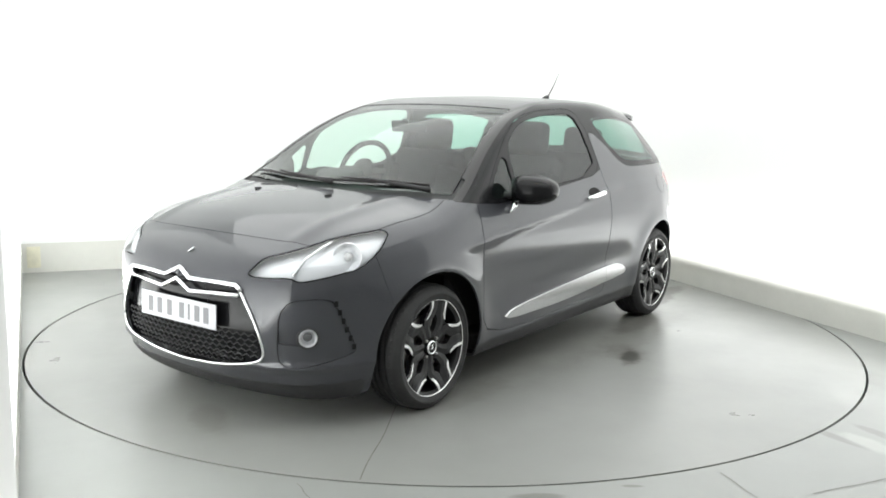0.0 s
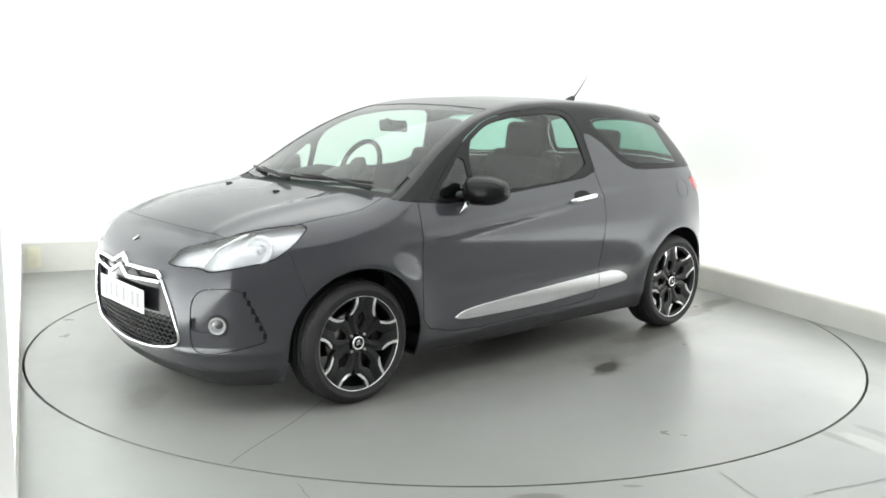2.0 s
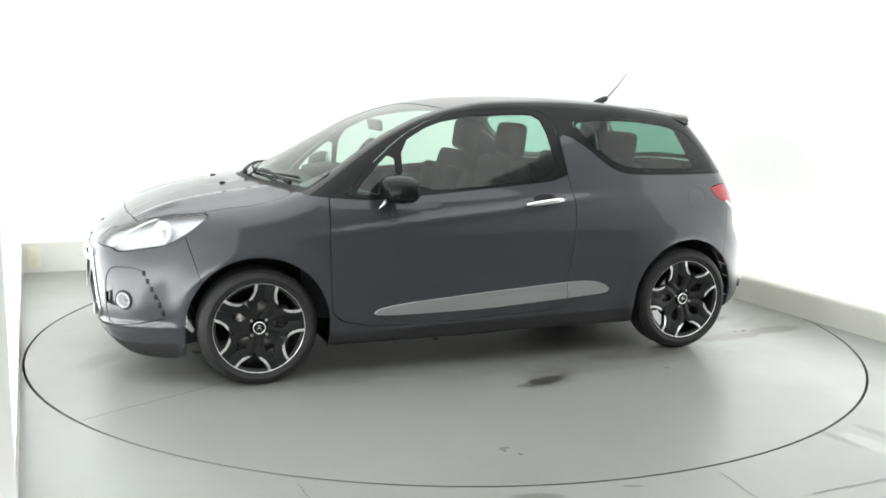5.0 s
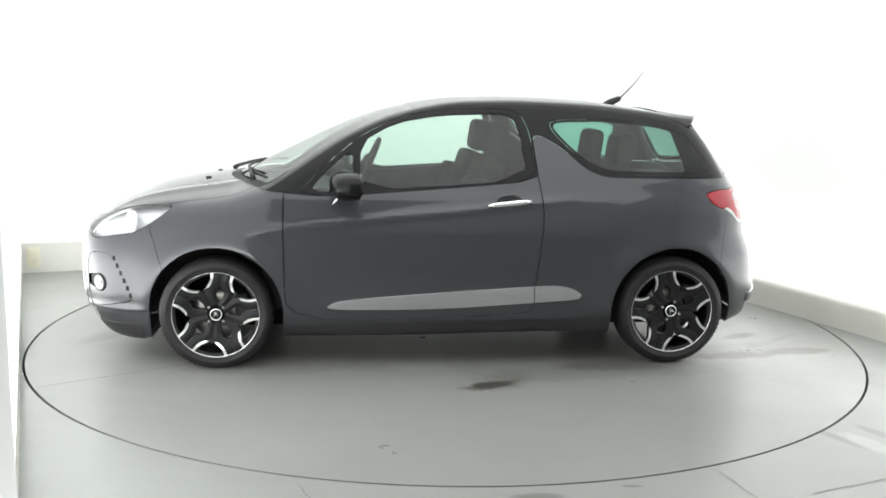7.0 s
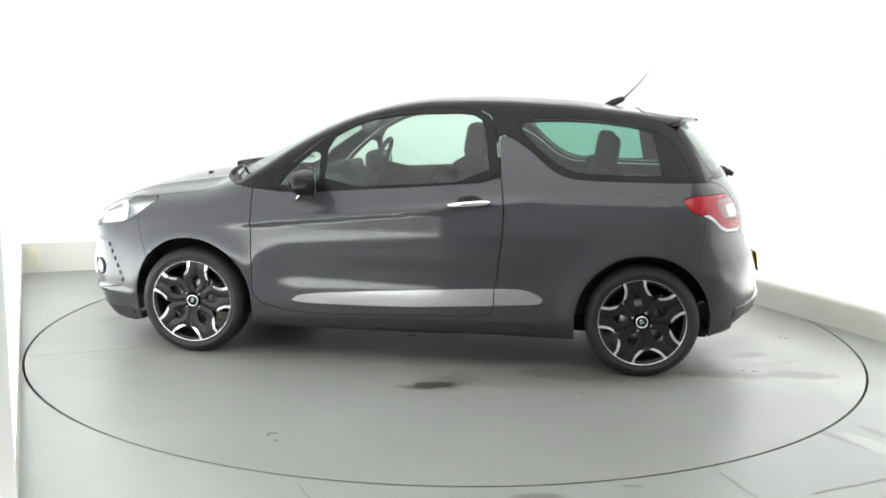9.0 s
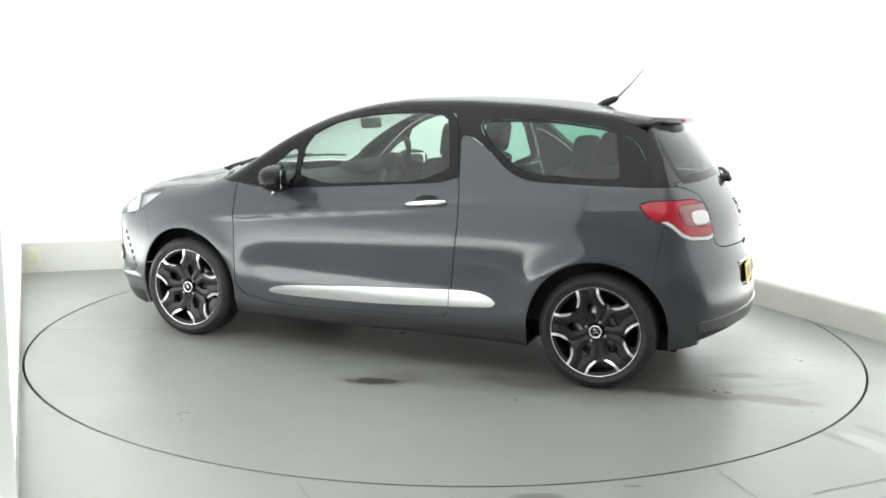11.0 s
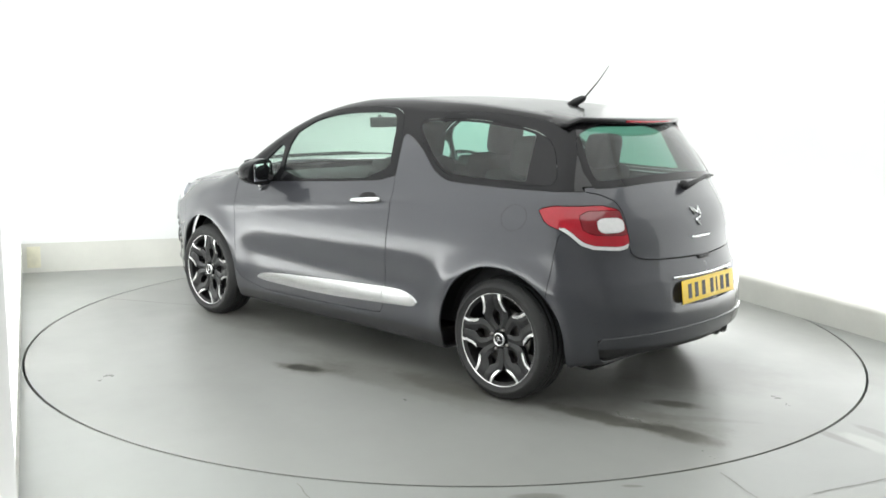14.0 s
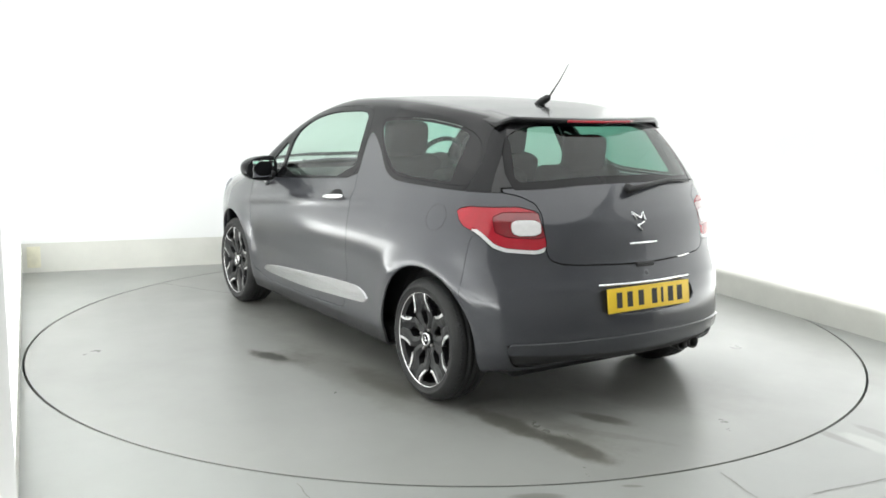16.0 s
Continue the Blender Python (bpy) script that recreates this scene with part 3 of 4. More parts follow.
def flank_of(v):
    return faces_of(v[:, 0], v[:, 1], v[:, 2])[0]


def screen_base(y):
    return 1.172 - 0.40 * y * y


def build_body(car):
    half = shell()
    # wheel arches are open
    def arch(v):
        s = 9.0
        for c in (1, -1):
            r = np.hypot(v[:, 0] - c * WHEEL_X, v[:, 2] - WHEEL_Z) - ARCH_R
            box_ = np.maximum(np.abs(v[:, 0] - c * WHEEL_X) - ARCH_R, v[:, 2] - WHEEL_Z)
            s = np.minimum(s, np.minimum(r, box_))
        return np.maximum(s, 0.48 - v[:, 1])
    _, half = carve(half, arch(half[0]))
    cut = {}

    def take(name, field, gap=0.0022):
        nonlocal half
        cut[name], half = gap_cut(half, field, gap)

    take("screen", lambda v: np.maximum(np.maximum(np.maximum(flank_of(v) + 0.072, 0.8 - v[:, 2]), v[:, 0] - screen_base(v[:, 1])), 0.20 - 0.05 * v[:, 1] ** 2 - v[:, 0]), 0.001)
    take("cowl", lambda v: np.maximum(np.maximum(flank_of(v) + 0.05, v[:, 0] - screen_base(v[:, 1]) - 0.055), np.maximum(0.85 - v[:, 0], 0.9 - v[:, 2])), 0.001)
    take("headlight", lambda v: np.maximum(inside(HEADLIGHT, lamp_u(v), v[:, 2]), 1.2 - v[:, 0]), 0.002)
    take("bonnet", lambda v: np.maximum(np.maximum(flank_of(v) + 0.075 - 0.03 * step(1.3, 1.7, v[:, 0]), v[:, 0] - 1.835 + 0.17 * v[:, 1] ** 2), np.maximum(0.95 - v[:, 0], 0.7 - v[:, 2])), 0.0025)
    take("grille", lambda v: np.maximum(inside(GRILLE, v[:, 1], v[:, 2]), 1.7 - v[:, 0]), 0.001)
    take("fog_panel", lambda v: np.maximum(inside(FOG_PANEL, lamp_u(v), v[:, 2]), 1.5 - v[:, 0]), 0.002)
    take("tail_lamp", lambda v: np.maximum(np.maximum(inside(TAIL_LAMP, tail_u(v), v[:, 2]), v[:, 0] + 1.1), 0.3 - v[:, 1]), 0.002)
    take("rear_glass", lambda v: np.maximum(np.maximum(inside(REAR_GLASS, v[:, 1], v[:, 2]), v[:, 0] + 1.43), flank_of(v) + 0.03), 0.001)
    take("tailgate", lambda v: np.maximum(inside(TAILGATE, v[:, 1], v[:, 2]), v[:, 0] + 1.44), 0.003)
    take("plate_bay", lambda v: np.maximum(inside(PLATE_BAY, v[:, 1], v[:, 2]), v[:, 0] + 1.5), 0.0)
    take("main_glass", lambda v: np.maximum(inside(MAIN_GLASS, v[:, 0], v[:, 2]), 0.3 - v[:, 1]), 0.001)
    take("tri_glass", lambda v: np.maximum(inside(TRI_GLASS, v[:, 0], v[:, 2]), 0.3 - v[:, 1]), 0.001)
    take("quarter_glass", lambda v: np.maximum(inside(QUARTER_GLASS, v[:, 0], v[:, 2]), 0.3 - v[:, 1]), 0.001)
    take("door_frame", lambda v: np.maximum(np.maximum(inside(DOOR_FRAME, v[:, 0], v[:, 2]), inside(GREENHOUSE, v[:, 0], v[:, 2])), 0.3 - v[:, 1]), 0.0015)
    take("greenhouse", lambda v: inside(GREENHOUSE, v[:, 0], v[:, 2]), 0.0012)
    take("door", lambda v: np.maximum(inside(DOOR, v[:, 0], v[:, 2]), 0.4 - v[:, 1]), 0.0028)
    take("sill", lambda v: np.maximum(np.maximum(np.abs(v[:, 0]) - 0.885, v[:, 2] - 0.232 - 0.022 * (0.9 - v[:, 0])), 0.45 - v[:, 1]), 0.001)
    take("front_bumper", lambda v: np.maximum(1.50 + 0.30 * np.abs(v[:, 2] - 0.52) - v[:, 0], np.where(v[:, 0] < 1.75, v[:, 2] - 0.80, -1)), 0.0015)
    take("rear_bumper", lambda v: np.maximum(v[:, 0] + 1.49 + 0.12 * (v[:, 2] - 0.5), v[:, 2] - 0.84), 0.0012)
    # the tops of roof and pillars, against the black side frame
    top, side = carve(cut["greenhouse"], np.maximum(faces_gap(cut["greenhouse"][0]), -1))
    cut["roof"], cut["pillars"] = top, side
    cut["rear_glass"], cut["rear_frit"] = carve(cut["rear_glass"], np.maximum(inside(REAR_GLASS, cut["rear_glass"][0][:, 1], cut["rear_glass"][0][:, 2]) + 0.035, cut["rear_glass"][0][:, 2] - 1.315))
    q = cut["quarter_glass"][0]
    cut["quarter_glass"], cut["quarter_frit"] = carve(cut["quarter_glass"], np.maximum(inside(QUARTER_GLASS, q[:, 0], q[:, 2]) + 0.014, -1.24 - 0.25 * (1.3 - q[:, 2]) - q[:, 0]))
    pocket = rounded([(-1.155, 0.402), (-1.150, 0.470), (-0.985, 0.482), (-0.970, 0.395)], 2)
    cut["fog_pocket"], cut["fog_panel"] = carve(cut["fog_panel"], inside(pocket, lamp_u(cut["fog_panel"][0]), cut["fog_panel"][0][:, 2]))
    cut["bumper_lip"], cut["rear_bumper"] = gap_cut(cut["rear_bumper"], lambda v: np.maximum(v[:, 2] - 0.392 + 0.05 * v[:, 1] ** 2, v[:, 0] + 1.71), 0.0012)
    cut["rest"] = half
    return cut


def faces_gap(v):
    """Negative on the top side of the roof's crest."""
    a, b, c, d = faces_of(v[:, 0], v[:, 1], v[:, 2])
    return a + 0.012 - np.maximum(b, -0.02)


def front_x(y, z):
    return float(reach(np.array([[1.2, y, z]]), np.array([[1.0, 0, 0]]), hi=1.2)[0, 0])


def rear_x(y, z):
    return float(reach(np.array([[-1.0, y, z]]), np.array([[-1.0, 0, 0]]), hi=1.2)[0, 0])


def side_y(x, z):
    return float(reach(np.array([[x, 0.0, z]]), np.array([[0.0, 1, 0]]))[0, 1])


def top_z(x, y):
    return float(reach(np.array([[x, y, 0.7]]), np.array([[0.0, 0, 1]]))[0, 2])


def lift(p, d):
    """A point of the skin, moved out by d."""
    p = np.array(p, float)
    return tuple(p + d * normals(p[None])[0])


def facing(p, d=0.0):
    """A frame at a point whose +y looks out of the skin."""
    n = Vector(normals(np.array(p, float)[None])[0])
    return Matrix.Translation(Vector(p) + n * d) @ n.to_track_quat("Y", "Z").to_matrix().to_4x4()


def spread(poly, n):
    """Even steps round a closed outline."""
    p = np.vstack([poly, poly[:1]])
    s = np.r_[0, np.cumsum(np.hypot(*np.diff(p, axis=0).T))]
    t = np.linspace(0, s[-1], n, endpoint=False)
    return np.stack([np.interp(t, s, p[:, 0]), np.interp(t, s, p[:, 1])], 1)


def polar(r, a, y):
    return (r * math.sin(radians(a)), y, r * math.cos(radians(a)))


def plate_strip(rows, thick):
    """A plate through rows of points, thickened inwards (-y)."""
    bm = bmesh.new()
    f = [[bm.verts.new(p) for p in r] for r in rows]
    b = [[bm.verts.new((p[0], p[1] - thick, p[2])) for p in r] for r in rows]
    m, n = len(rows), len(rows[0])
    for i in range(m - 1):
        for j in range(n - 1):
            bm.faces.new((f[i][j], f[i][j + 1], f[i + 1][j + 1], f[i + 1][j]))
            bm.faces.new((b[i][j], b[i + 1][j], b[i + 1][j + 1], b[i][j + 1]))
    edge = [(i, 0) for i in range(m)] + [(m - 1, j) for j in range(1, n)] + [(i, n - 1) for i in range(m - 2, -1, -1)] + [(0, j) for j in range(n - 2, 0, -1)]
    for (i, j), (k, l) in zip(edge, edge[1:] + edge[:1]):
        bm.faces.new((f[i][j], b[i][j], b[k][l], f[k][l]))
    bmesh.ops.recalc_face_normals(bm, faces=bm.faces[:])
    return bm


def build_wheel(car):
    """Wheel with its face to +y: low tyre, black spokes with polished edges, brake behind."""
    wheel = new("wheel")
    wheel.parent = car
    # tyre with rounded shoulders and four grooves
    tread = [(0.300, -0.075), (0.3075, -0.055), (0.308, -0.040), (0.3015, -0.038), (0.3015, -0.032), (0.308, -0.030), (0.308, -0.006), (0.3015, -0.004), (0.3015, 0.004), (0.308, 0.006),
             (0.308, 0.030), (0.3015, 0.032), (0.3015, 0.038), (0.308, 0.040), (0.3075, 0.055), (0.300, 0.075)]
    prof = [(0.218, -0.09), (0.235, -0.098), (0.262, -0.105), (0.285, -0.097)] + tread + [(0.285, 0.093), (0.270, 0.1), (0.262, 0.1035), (0.2605, 0.100), (0.245, 0.1), (0.236, 0.096), (0.229, 0.089), (0.218, 0.080)]
    tyre = part("tyre", lathe([(r * 0.965, a - 0.105) for r, a in prof], 72), RUBBER, wheel)
    bm = bmesh.new()
    for i in range(72):
        for s in (1, -1):
            b = box(0.007, 0.030, 0.008, (0, 0, 0))
            b.transform(Matrix.Rotation(radians(i * 5 + (2.5 if s > 0 else 0)), 4, "Y") @ Matrix.Translation((0, s * 0.058 - 0.105, 0.2905)) @ Matrix.Rotation(radians(18 * s), 4, "Z"))
            me = bpy.data.meshes.new("tmp")
            b.to_mesh(me)
            b.free()
            bm.from_mesh(me)
            bpy.data.meshes.remove(me)
    part("tread_block", bm, RUBBER, tyre)["kind"] = "stuff"
    part("rim", lathe([(0.227, -0.012), (0.2295, -0.014), (0.2295, -0.020), (0.222, -0.03), (0.216, -0.05), (0.206, -0.10), (0.205, -0.19), (0.22, -0.2)], 72), ALLOY_BLACK, wheel)
    part("rim_edge", lathe([(0.2235, -0.020), (0.2245, -0.011), (0.2280, -0.009), (0.2300, -0.014)], 72), ALLOY_CUT, wheel, "polished silver rim edge")
    dish = curve((0.04, -0.034), (0.10, -0.030), (0.16, -0.022), (0.20, -0.015), (0.23, -0.015))
    flank = curve((0.045, 36.2), (0.10, 36.2), (0.125, 35.0), (0.145, 31.0), (0.160, 25.0), (0.175, 20.0), (0.195, 16.5), (0.225, 15.0))
    for k in range(5):
        turn = Matrix.Rotation(radians(-10 + 72 * k), 4, "Y")
        bms = []
        for s in (-1, 1):
            rs = np.linspace(0.045, 0.2245, 17)
            rows = []
            for r in rs:
                w = float(flank(r))
                hole = 11.5 * float(step(0.062, 0.085, r) * step(0.152, 0.125, r))
                rows.append([polar(r, s * a, float(dish(r)) - 0.004 * abs(2 * q - 1)) for q, a in ((0, hole + 0.3), (0.5, (hole + w) / 2), (1, w))])
            bms.append(plate_strip(rows, 0.028))
        bm = merge(*bms)
        bm.transform(turn)
        part("spoke", bm, ALLOY_BLACK, wheel)
        for s in (-1, 1):
            rows = []
            for r in np.linspace(0.149, 0.2240, 12):
                w = float(flank(r))
                g = math.degrees(0.0105 / r) * (1.25 if r > 0.17 else 1.6)
                rows.append([polar(r, s * (w + 0.4), float(dish(r)) + 0.0035), polar(r, s * (w - g), float(dish(r)) + 0.0035)])
            bm = plate_strip(rows, 0.012)
            bm.transform(turn)
            part("spoke_edge", bm, ALLOY_CUT, wheel, "polished silver spoke edge")
    hub = part("hub_cap", lathe([(0.0, -0.022), (0.020, -0.022), (0.028, -0.024), (0.034, -0.030), (0.036, -0.045)], 32), GLOSS_BLACK, wheel)
    part("hub_ring", lathe([(0.0255, -0.023), (0.0265, -0.0195), (0.0315, -0.0195), (0.0335, -0.027)], 32), CHROME, hub)
    for s in (0, 1):
        part("hub_emblem", tube([(-0.012, -0.020, -0.009 + 0.012 * s), (0, -0.019, 0.003 + 0.012 * s), (0.012, -0.020, -0.009 + 0.012 * s)], 0.0025, 6), CHROME, hub)
    for k in range(4):
        a = radians(45 + 90 * k)
        bolt = lathe([(0.0, -0.022), (0.0065, -0.022), (0.0075, -0.026), (0.0075, -0.04)], 8)
        bolt.transform(Matrix.Translation((0.052 * math.cos(a), 0, 0.052 * math.sin(a))))
        part("wheel_bolt", bolt, STEEL, wheel)
    part("brake_disc", lathe([(0.05, -0.085), (0.06, -0.080), (0.140, -0.080), (0.142, -0.095), (0.05, -0.1)], 40), STEEL, wheel)
    cal = box(0.06, 0.06, 0.13, (-0.125, -0.09, 0.03), 0.012)
    part("brake_caliper", cal, BLACK_PLASTIC, wheel)
    return wheel


def side_strip(car, cut_shell):
    """Bright moulding low on the flank, in two pieces."""
    poly = rounded([(0.676, 0.322), (0.60, 0.372), (0.06, 0.412), (-0.45, 0.444), (-0.60, 0.448), (-0.685, 0.425), (-0.735, 0.376), (-0.45, 0.356), (0.06, 0.324)], 2)
    v = cut_shell[0]
    piece, _ = carve(cut_shell, np.maximum(inside(poly, v[:, 0], v[:, 2]), 0.5 - v[:, 1]))
    front, rear = gap_cut(piece, lambda q: -0.455 - q[:, 0], 0.003)
    return front, rear


def seat_mesh(w, rear=False):
    parts_ = []
    cushion = box(0.52, w, 0.17, (0.16, 0, 0.42), 0.05, Matrix.Rotation(radians(-6), 4, "Y"), 3)
    back = box(0.15, w * 0.96, 0.64, (-0.20, 0, 0.77), 0.055, Matrix.Rotation(radians(-16), 4, "Y"), 3)
    for s in (1, -1):
        bol = box(0.20, 0.09, 0.50, (-0.14, s * (w / 2 - 0.04), 0.74), 0.035, Matrix.Rotation(radians(-16), 4, "Y"), 3)
        parts_.append(bol)
    return cushion, merge(back, *parts_)


def build_car():
    car = tagged(new("car"), "dark grey metallic three-door hatchback car standing on the turntable", "car")
    whole = shell()
    cut = build_body(car)
    body = panel("body", cut["rest"], PAINT, car, join=True, label="dark grey metallic body side and sill")
    panel("roof", cut["roof"], ROOF_PAINT, car, join=True, label="black gloss roof")
    panel("pillar_frame", cut["pillars"], GLOSS_BLACK, car, join=True, rim=0.004, label="dark roof pillars and side frame")
    both("sill", cut["sill"], BLACK_PLASTIC, (car, car), inset=0.004, label="black plastic sill under the door")
    panel("bonnet", cut["bonnet"], PAINT, car, join=True)
    panel("windscreen", cut["screen"], GLASS, car, join=True, rim=0, inset=0.003).visible_shadow = False
    panel("cowl", cut["cowl"], BLACK_PLASTIC, car, join=True, inset=0.012)
    bumper = panel("front_bumper", cut["front_bumper"], PAINT, car, join=True)
    rear_bumper = panel("rear_bumper", cut["rear_bumper"], PAINT, car, join=True)
    tailgate = panel("tailgate", cut["tailgate"], PAINT, car, join=True)
    panel("window_border", cut["rear_frit"], GLOSS_BLACK, tailgate, join=True, rim=0, inset=0.002)
    both("window_border", cut["quarter_frit"], GLOSS_BLACK, (car, car), rim=0, inset=0.001)
    panel("rear_window", cut["rear_glass"], GLASS_REAR, tailgate, join=True, rim=0, inset=0.002).visible_shadow = False
    panel("plate_recess", cut["plate_bay"], PAINT, rear_bumper, join=True, inset=0.018, rim=0)
    doors = both("door", cut["door"], PAINT, (car, car))
    both("window_frame", cut["door_frame"], GLOSS_BLACK, doors, rim=0.015)
    for k in ("main_glass", "tri_glass"):
        for o in both("window", cut[k], GLASS, doors, rim=0, inset=0.006):
            o.visible_shadow = False
    for o in both("quarter_window", cut["quarter_glass"], GLASS_DARK, (car, car), rim=0, inset=0.001):
        o.visible_shadow = False

    # side mouldings
    front_strip, rear_strip = side_strip(car, whole)
    both("side_moulding", front_strip, MOULD, doors, inset=-0.014, rim=0.02, label="bright satin side moulding")
    both("side_moulding", rear_strip, MOULD, (car, car), inset=-0.014, rim=0.02, label="bright satin side moulding")

    # door handles, recess and bar
    for s, door in zip((1, -1), doors):
        pts = []
        for x in np.linspace(-0.19, -0.425, 7):
            z = 0.880 - (x + 0.19) * 0.10
            y = side_y(x, z) + (0.012 if -0.41 < x < -0.20 else 0.002)
            pts.append((x, s * (y + 0.012), z))
        handle = part("door_handle", tube(pts, [0.007, 0.011, 0.0125, 0.013, 0.0135, 0.0125, 0.009], 10, flat=1.15), CHROME, door, "chrome door handle")
        rec = lathe([(0.0, 0.002), (0.03, 0.003), (0.038, 0.0015), (0.040, -0.002)], 28)
        m = facing((-0.312, side_y(-0.312, 0.905), 0.905))
        rec.transform(Matrix.Scale(-1, 4, (0, 1, 0)) if s < 0 else Matrix())
        rec.transform((Matrix.Diagonal((1, -1, 1, 1)) if s < 0 else Matrix()) @ m @ Matrix.Diagonal((1.75, 1, 0.85, 1)) @ (Matrix.Scale(-1, 4, (0, 1, 0)) if s < 0 else Matrix()))
        part("handle_recess", rec, DARK_HOLE, door)

    # mirrors
    for s, door in zip((1, -1), doors):
        mirror = new("door_mirror")
        mirror.parent = car
        bm = bmesh.new()
        bmesh.ops.create_uvsphere(bm, u_segments=32, v_segments=20, radius=1)
        for v in bm.verts:
            x, y, z = v.co
            sq = lambda q, e: math.copysign(abs(q) ** e, q)
            flat = x < -0.15
            v.co = ((x if not flat else -0.15 + (x + 0.15) * 0.12) * 0.108, sq(y, 0.75) * 0.124, sq(z, 0.72) * 0.076 * (1 - 0.22 * (y * s)))
        smooth(bm)
        at = Matrix.Translation(MIRROR_AT if s > 0 else (MIRROR_AT[0], -MIRROR_AT[1], MIRROR_AT[2])) @ Matrix.Rotation(radians(s * 20), 4, "Z")
        bm.transform(at)
        part("mirror_housing", bm, GLOSS_BLACK, mirror, "gloss black mirror housing")
        g = box(0.003, 0.165, 0.10, (-0.024, 0, 0.0), 0.001)
        g.transform(at)
        part("mirror_glass", g, CHROME, mirror)
        stem = tube([(0.585, s * 0.775, 0.952), (0.575, s * 0.83, 0.962), (MIRROR_AT[0], s * (MIRROR_AT[1] - 0.07), MIRROR_AT[2] - 0.035)], [0.032, 0.026, 0.030], 10, flat=0.7)
        part("mirror_stem", stem, BLACK_PLASTIC, mirror)
        bl = tube([(0.63, s * 0.826, 0.872), (0.60, s * 0.838, 0.905), (0.585, s * 0.832, 0.935)], [0.013, 0.020, 0.016], 8, flat=0.5)
        part("mirror_foot", bl, CHROME, mirror, "bright chrome mirror foot")

    # fuel flap outline on the near flank
    flap = []
    for a in np.linspace(0, 2 * math.pi, 40, endpoint=False):
        x, z = -1.293 + 0.066 * math.cos(a), 0.893 + 0.060 * math.sin(a)
        flap.append((x, side_y(x, z) + 0.0002, z))
    part("fuel_flap", tube(flap, 0.0007, 5, closed=True), DARK_HOLE, body)

    # bumper, grille and chevrons
    grille = panel("grille", cut["grille"], GLOSS_BLACK, car, join=True, inset=0.028, rim=0)
    ring = spread(GRILLE, 120)
    half_ring = [(y, z) for y, z in ring if y > 0]
    half_ring = sorted(half_ring, key=lambda q: math.atan2(q[1] - 0.45, q[0]))
    loop = [(front_x(0, 0.267), 0.0, 0.267)] + [(front_x(y, z), y, z) for y, z in half_ring if z < 0.63]
    loop = [(x + 0.004, y, z) for x, y, z in loop]
    full = [(x, -y, z) for x, y, z in loop[:0:-1]] + loop
    part("grille_surround", tube(full, 0.0068, 8), CHROME, grille, "chrome grille surround")
    for rows, rad in ((((0.0, 0.684), (0.045, 0.662), (0.083, 0.643), (0.20, 0.647), (0.355, 0.645), (0.385, 0.622)), 0.0125), (((0.0, 0.636), (0.05, 0.612), (0.095, 0.591), (0.20, 0.598), (0.372, 0.604)), 0.0125)):
        pts = [(front_x(y, z) + 0.008, y, z) for y, z in rows]
        part("chevron", tube([(x, -y, z) for x, y, z in pts[:0:-1]] + pts, rad, 8, flat=0.8), CHROME, grille, "chrome chevron bar")
    for i in range(7):
        z = 0.295 + 0.023 * i
        w = 0.44 if z > 0.33 else 0.36
        pts = []
        for j, y in enumerate(np.linspace(-w, w, 45)):
            pts.append((front_x(y, z) - 0.016, y, z + (0.006 if (j + i) % 2 else -0.006)))
        part("grille_bar", tube(pts, 0.0035, 4), BLACK_PLASTIC, grille)

    def number_plate(parent, x, z, sign, material, label):
        pl = part("number_plate", box(0.005, 0.52, 0.111, (0, 0, 0), 0.0018), material, parent, label)
        pl.matrix_basis = pose(x, 0, z, 0, (-1.5 if sign > 0 else -8), 0 if sign > 0 else 180)
        part("plate_edge", merge(box(0.001, 0.50, 0.002, (0.0030, 0, 0.050)), box(0.001, 0.50, 0.002, (0.0030, 0, -0.050))), material, pl)
        for y in (-0.195, -0.135, -0.08, -0.03, 0.055, 0.125, 0.19):
            part("bar", box(0.001, 0.034 if abs(y + 0.08) > 0.01 else 0.014, 0.070, (0.0032, -y if sign > 0 else -y, 0)), PLATE_INK if sign < 0 else PLATE_GREY, pl)
        return pl
    number_plate(bumper, 2.036, 0.494, 1, PLATE_WHITE, "white front number plate with plain bars")
    number_plate(rear_bumper, -1.894, 0.553, -1, PLATE_YELLOW, "yellow rear number plate with plain dark bars")
    part("plate_lamp_bar", tube([(rear_x(y, 0.622) - 0.004, y, 0.622) for y in np.linspace(-0.285, 0.285, 9)], 0.006, 8), CHROME, rear_bumper, "chrome strip over the number plate")

    # bonnet emblem, washers, wipers
    part("bonnet_emblem", tube([lift((1.945, 0.012, top_z(1.945, 0.012)), 0.004), lift((1.965, -0.006, top_z(1.965, 0.006)), 0.004)], 0.007, 6, flat=0.5), CHROME, car)
    for y in (0.245, -0.245):
        z = top_z(1.335, abs(y))
        part("washer_nozzle", box(0.03, 0.022, 0.012, (1.335, y, z + 0.003), 0.004), BLACK_PLASTIC, car)
    for y0, y1 in ((0.42, -0.16), (-0.08, -0.66)):
        wip = new("wiper")
        wip.parent = car
        def scr(y, up, fwd):
            x = screen_base(abs(y)) - fwd
            return (x, y, top_z(x, abs(y)) + up)
        part("wiper_arm", tube([scr(y0 + 0.22, 0.028, -0.035), scr(y0 + 0.15, 0.030, -0.02), scr(y0 - 0.12, 0.028, 0.035), scr((y0 + y1) / 2, 0.020, 0.055)], [0.014, 0.011, 0.007, 0.005], 8), BLACK_PLASTIC, wip)
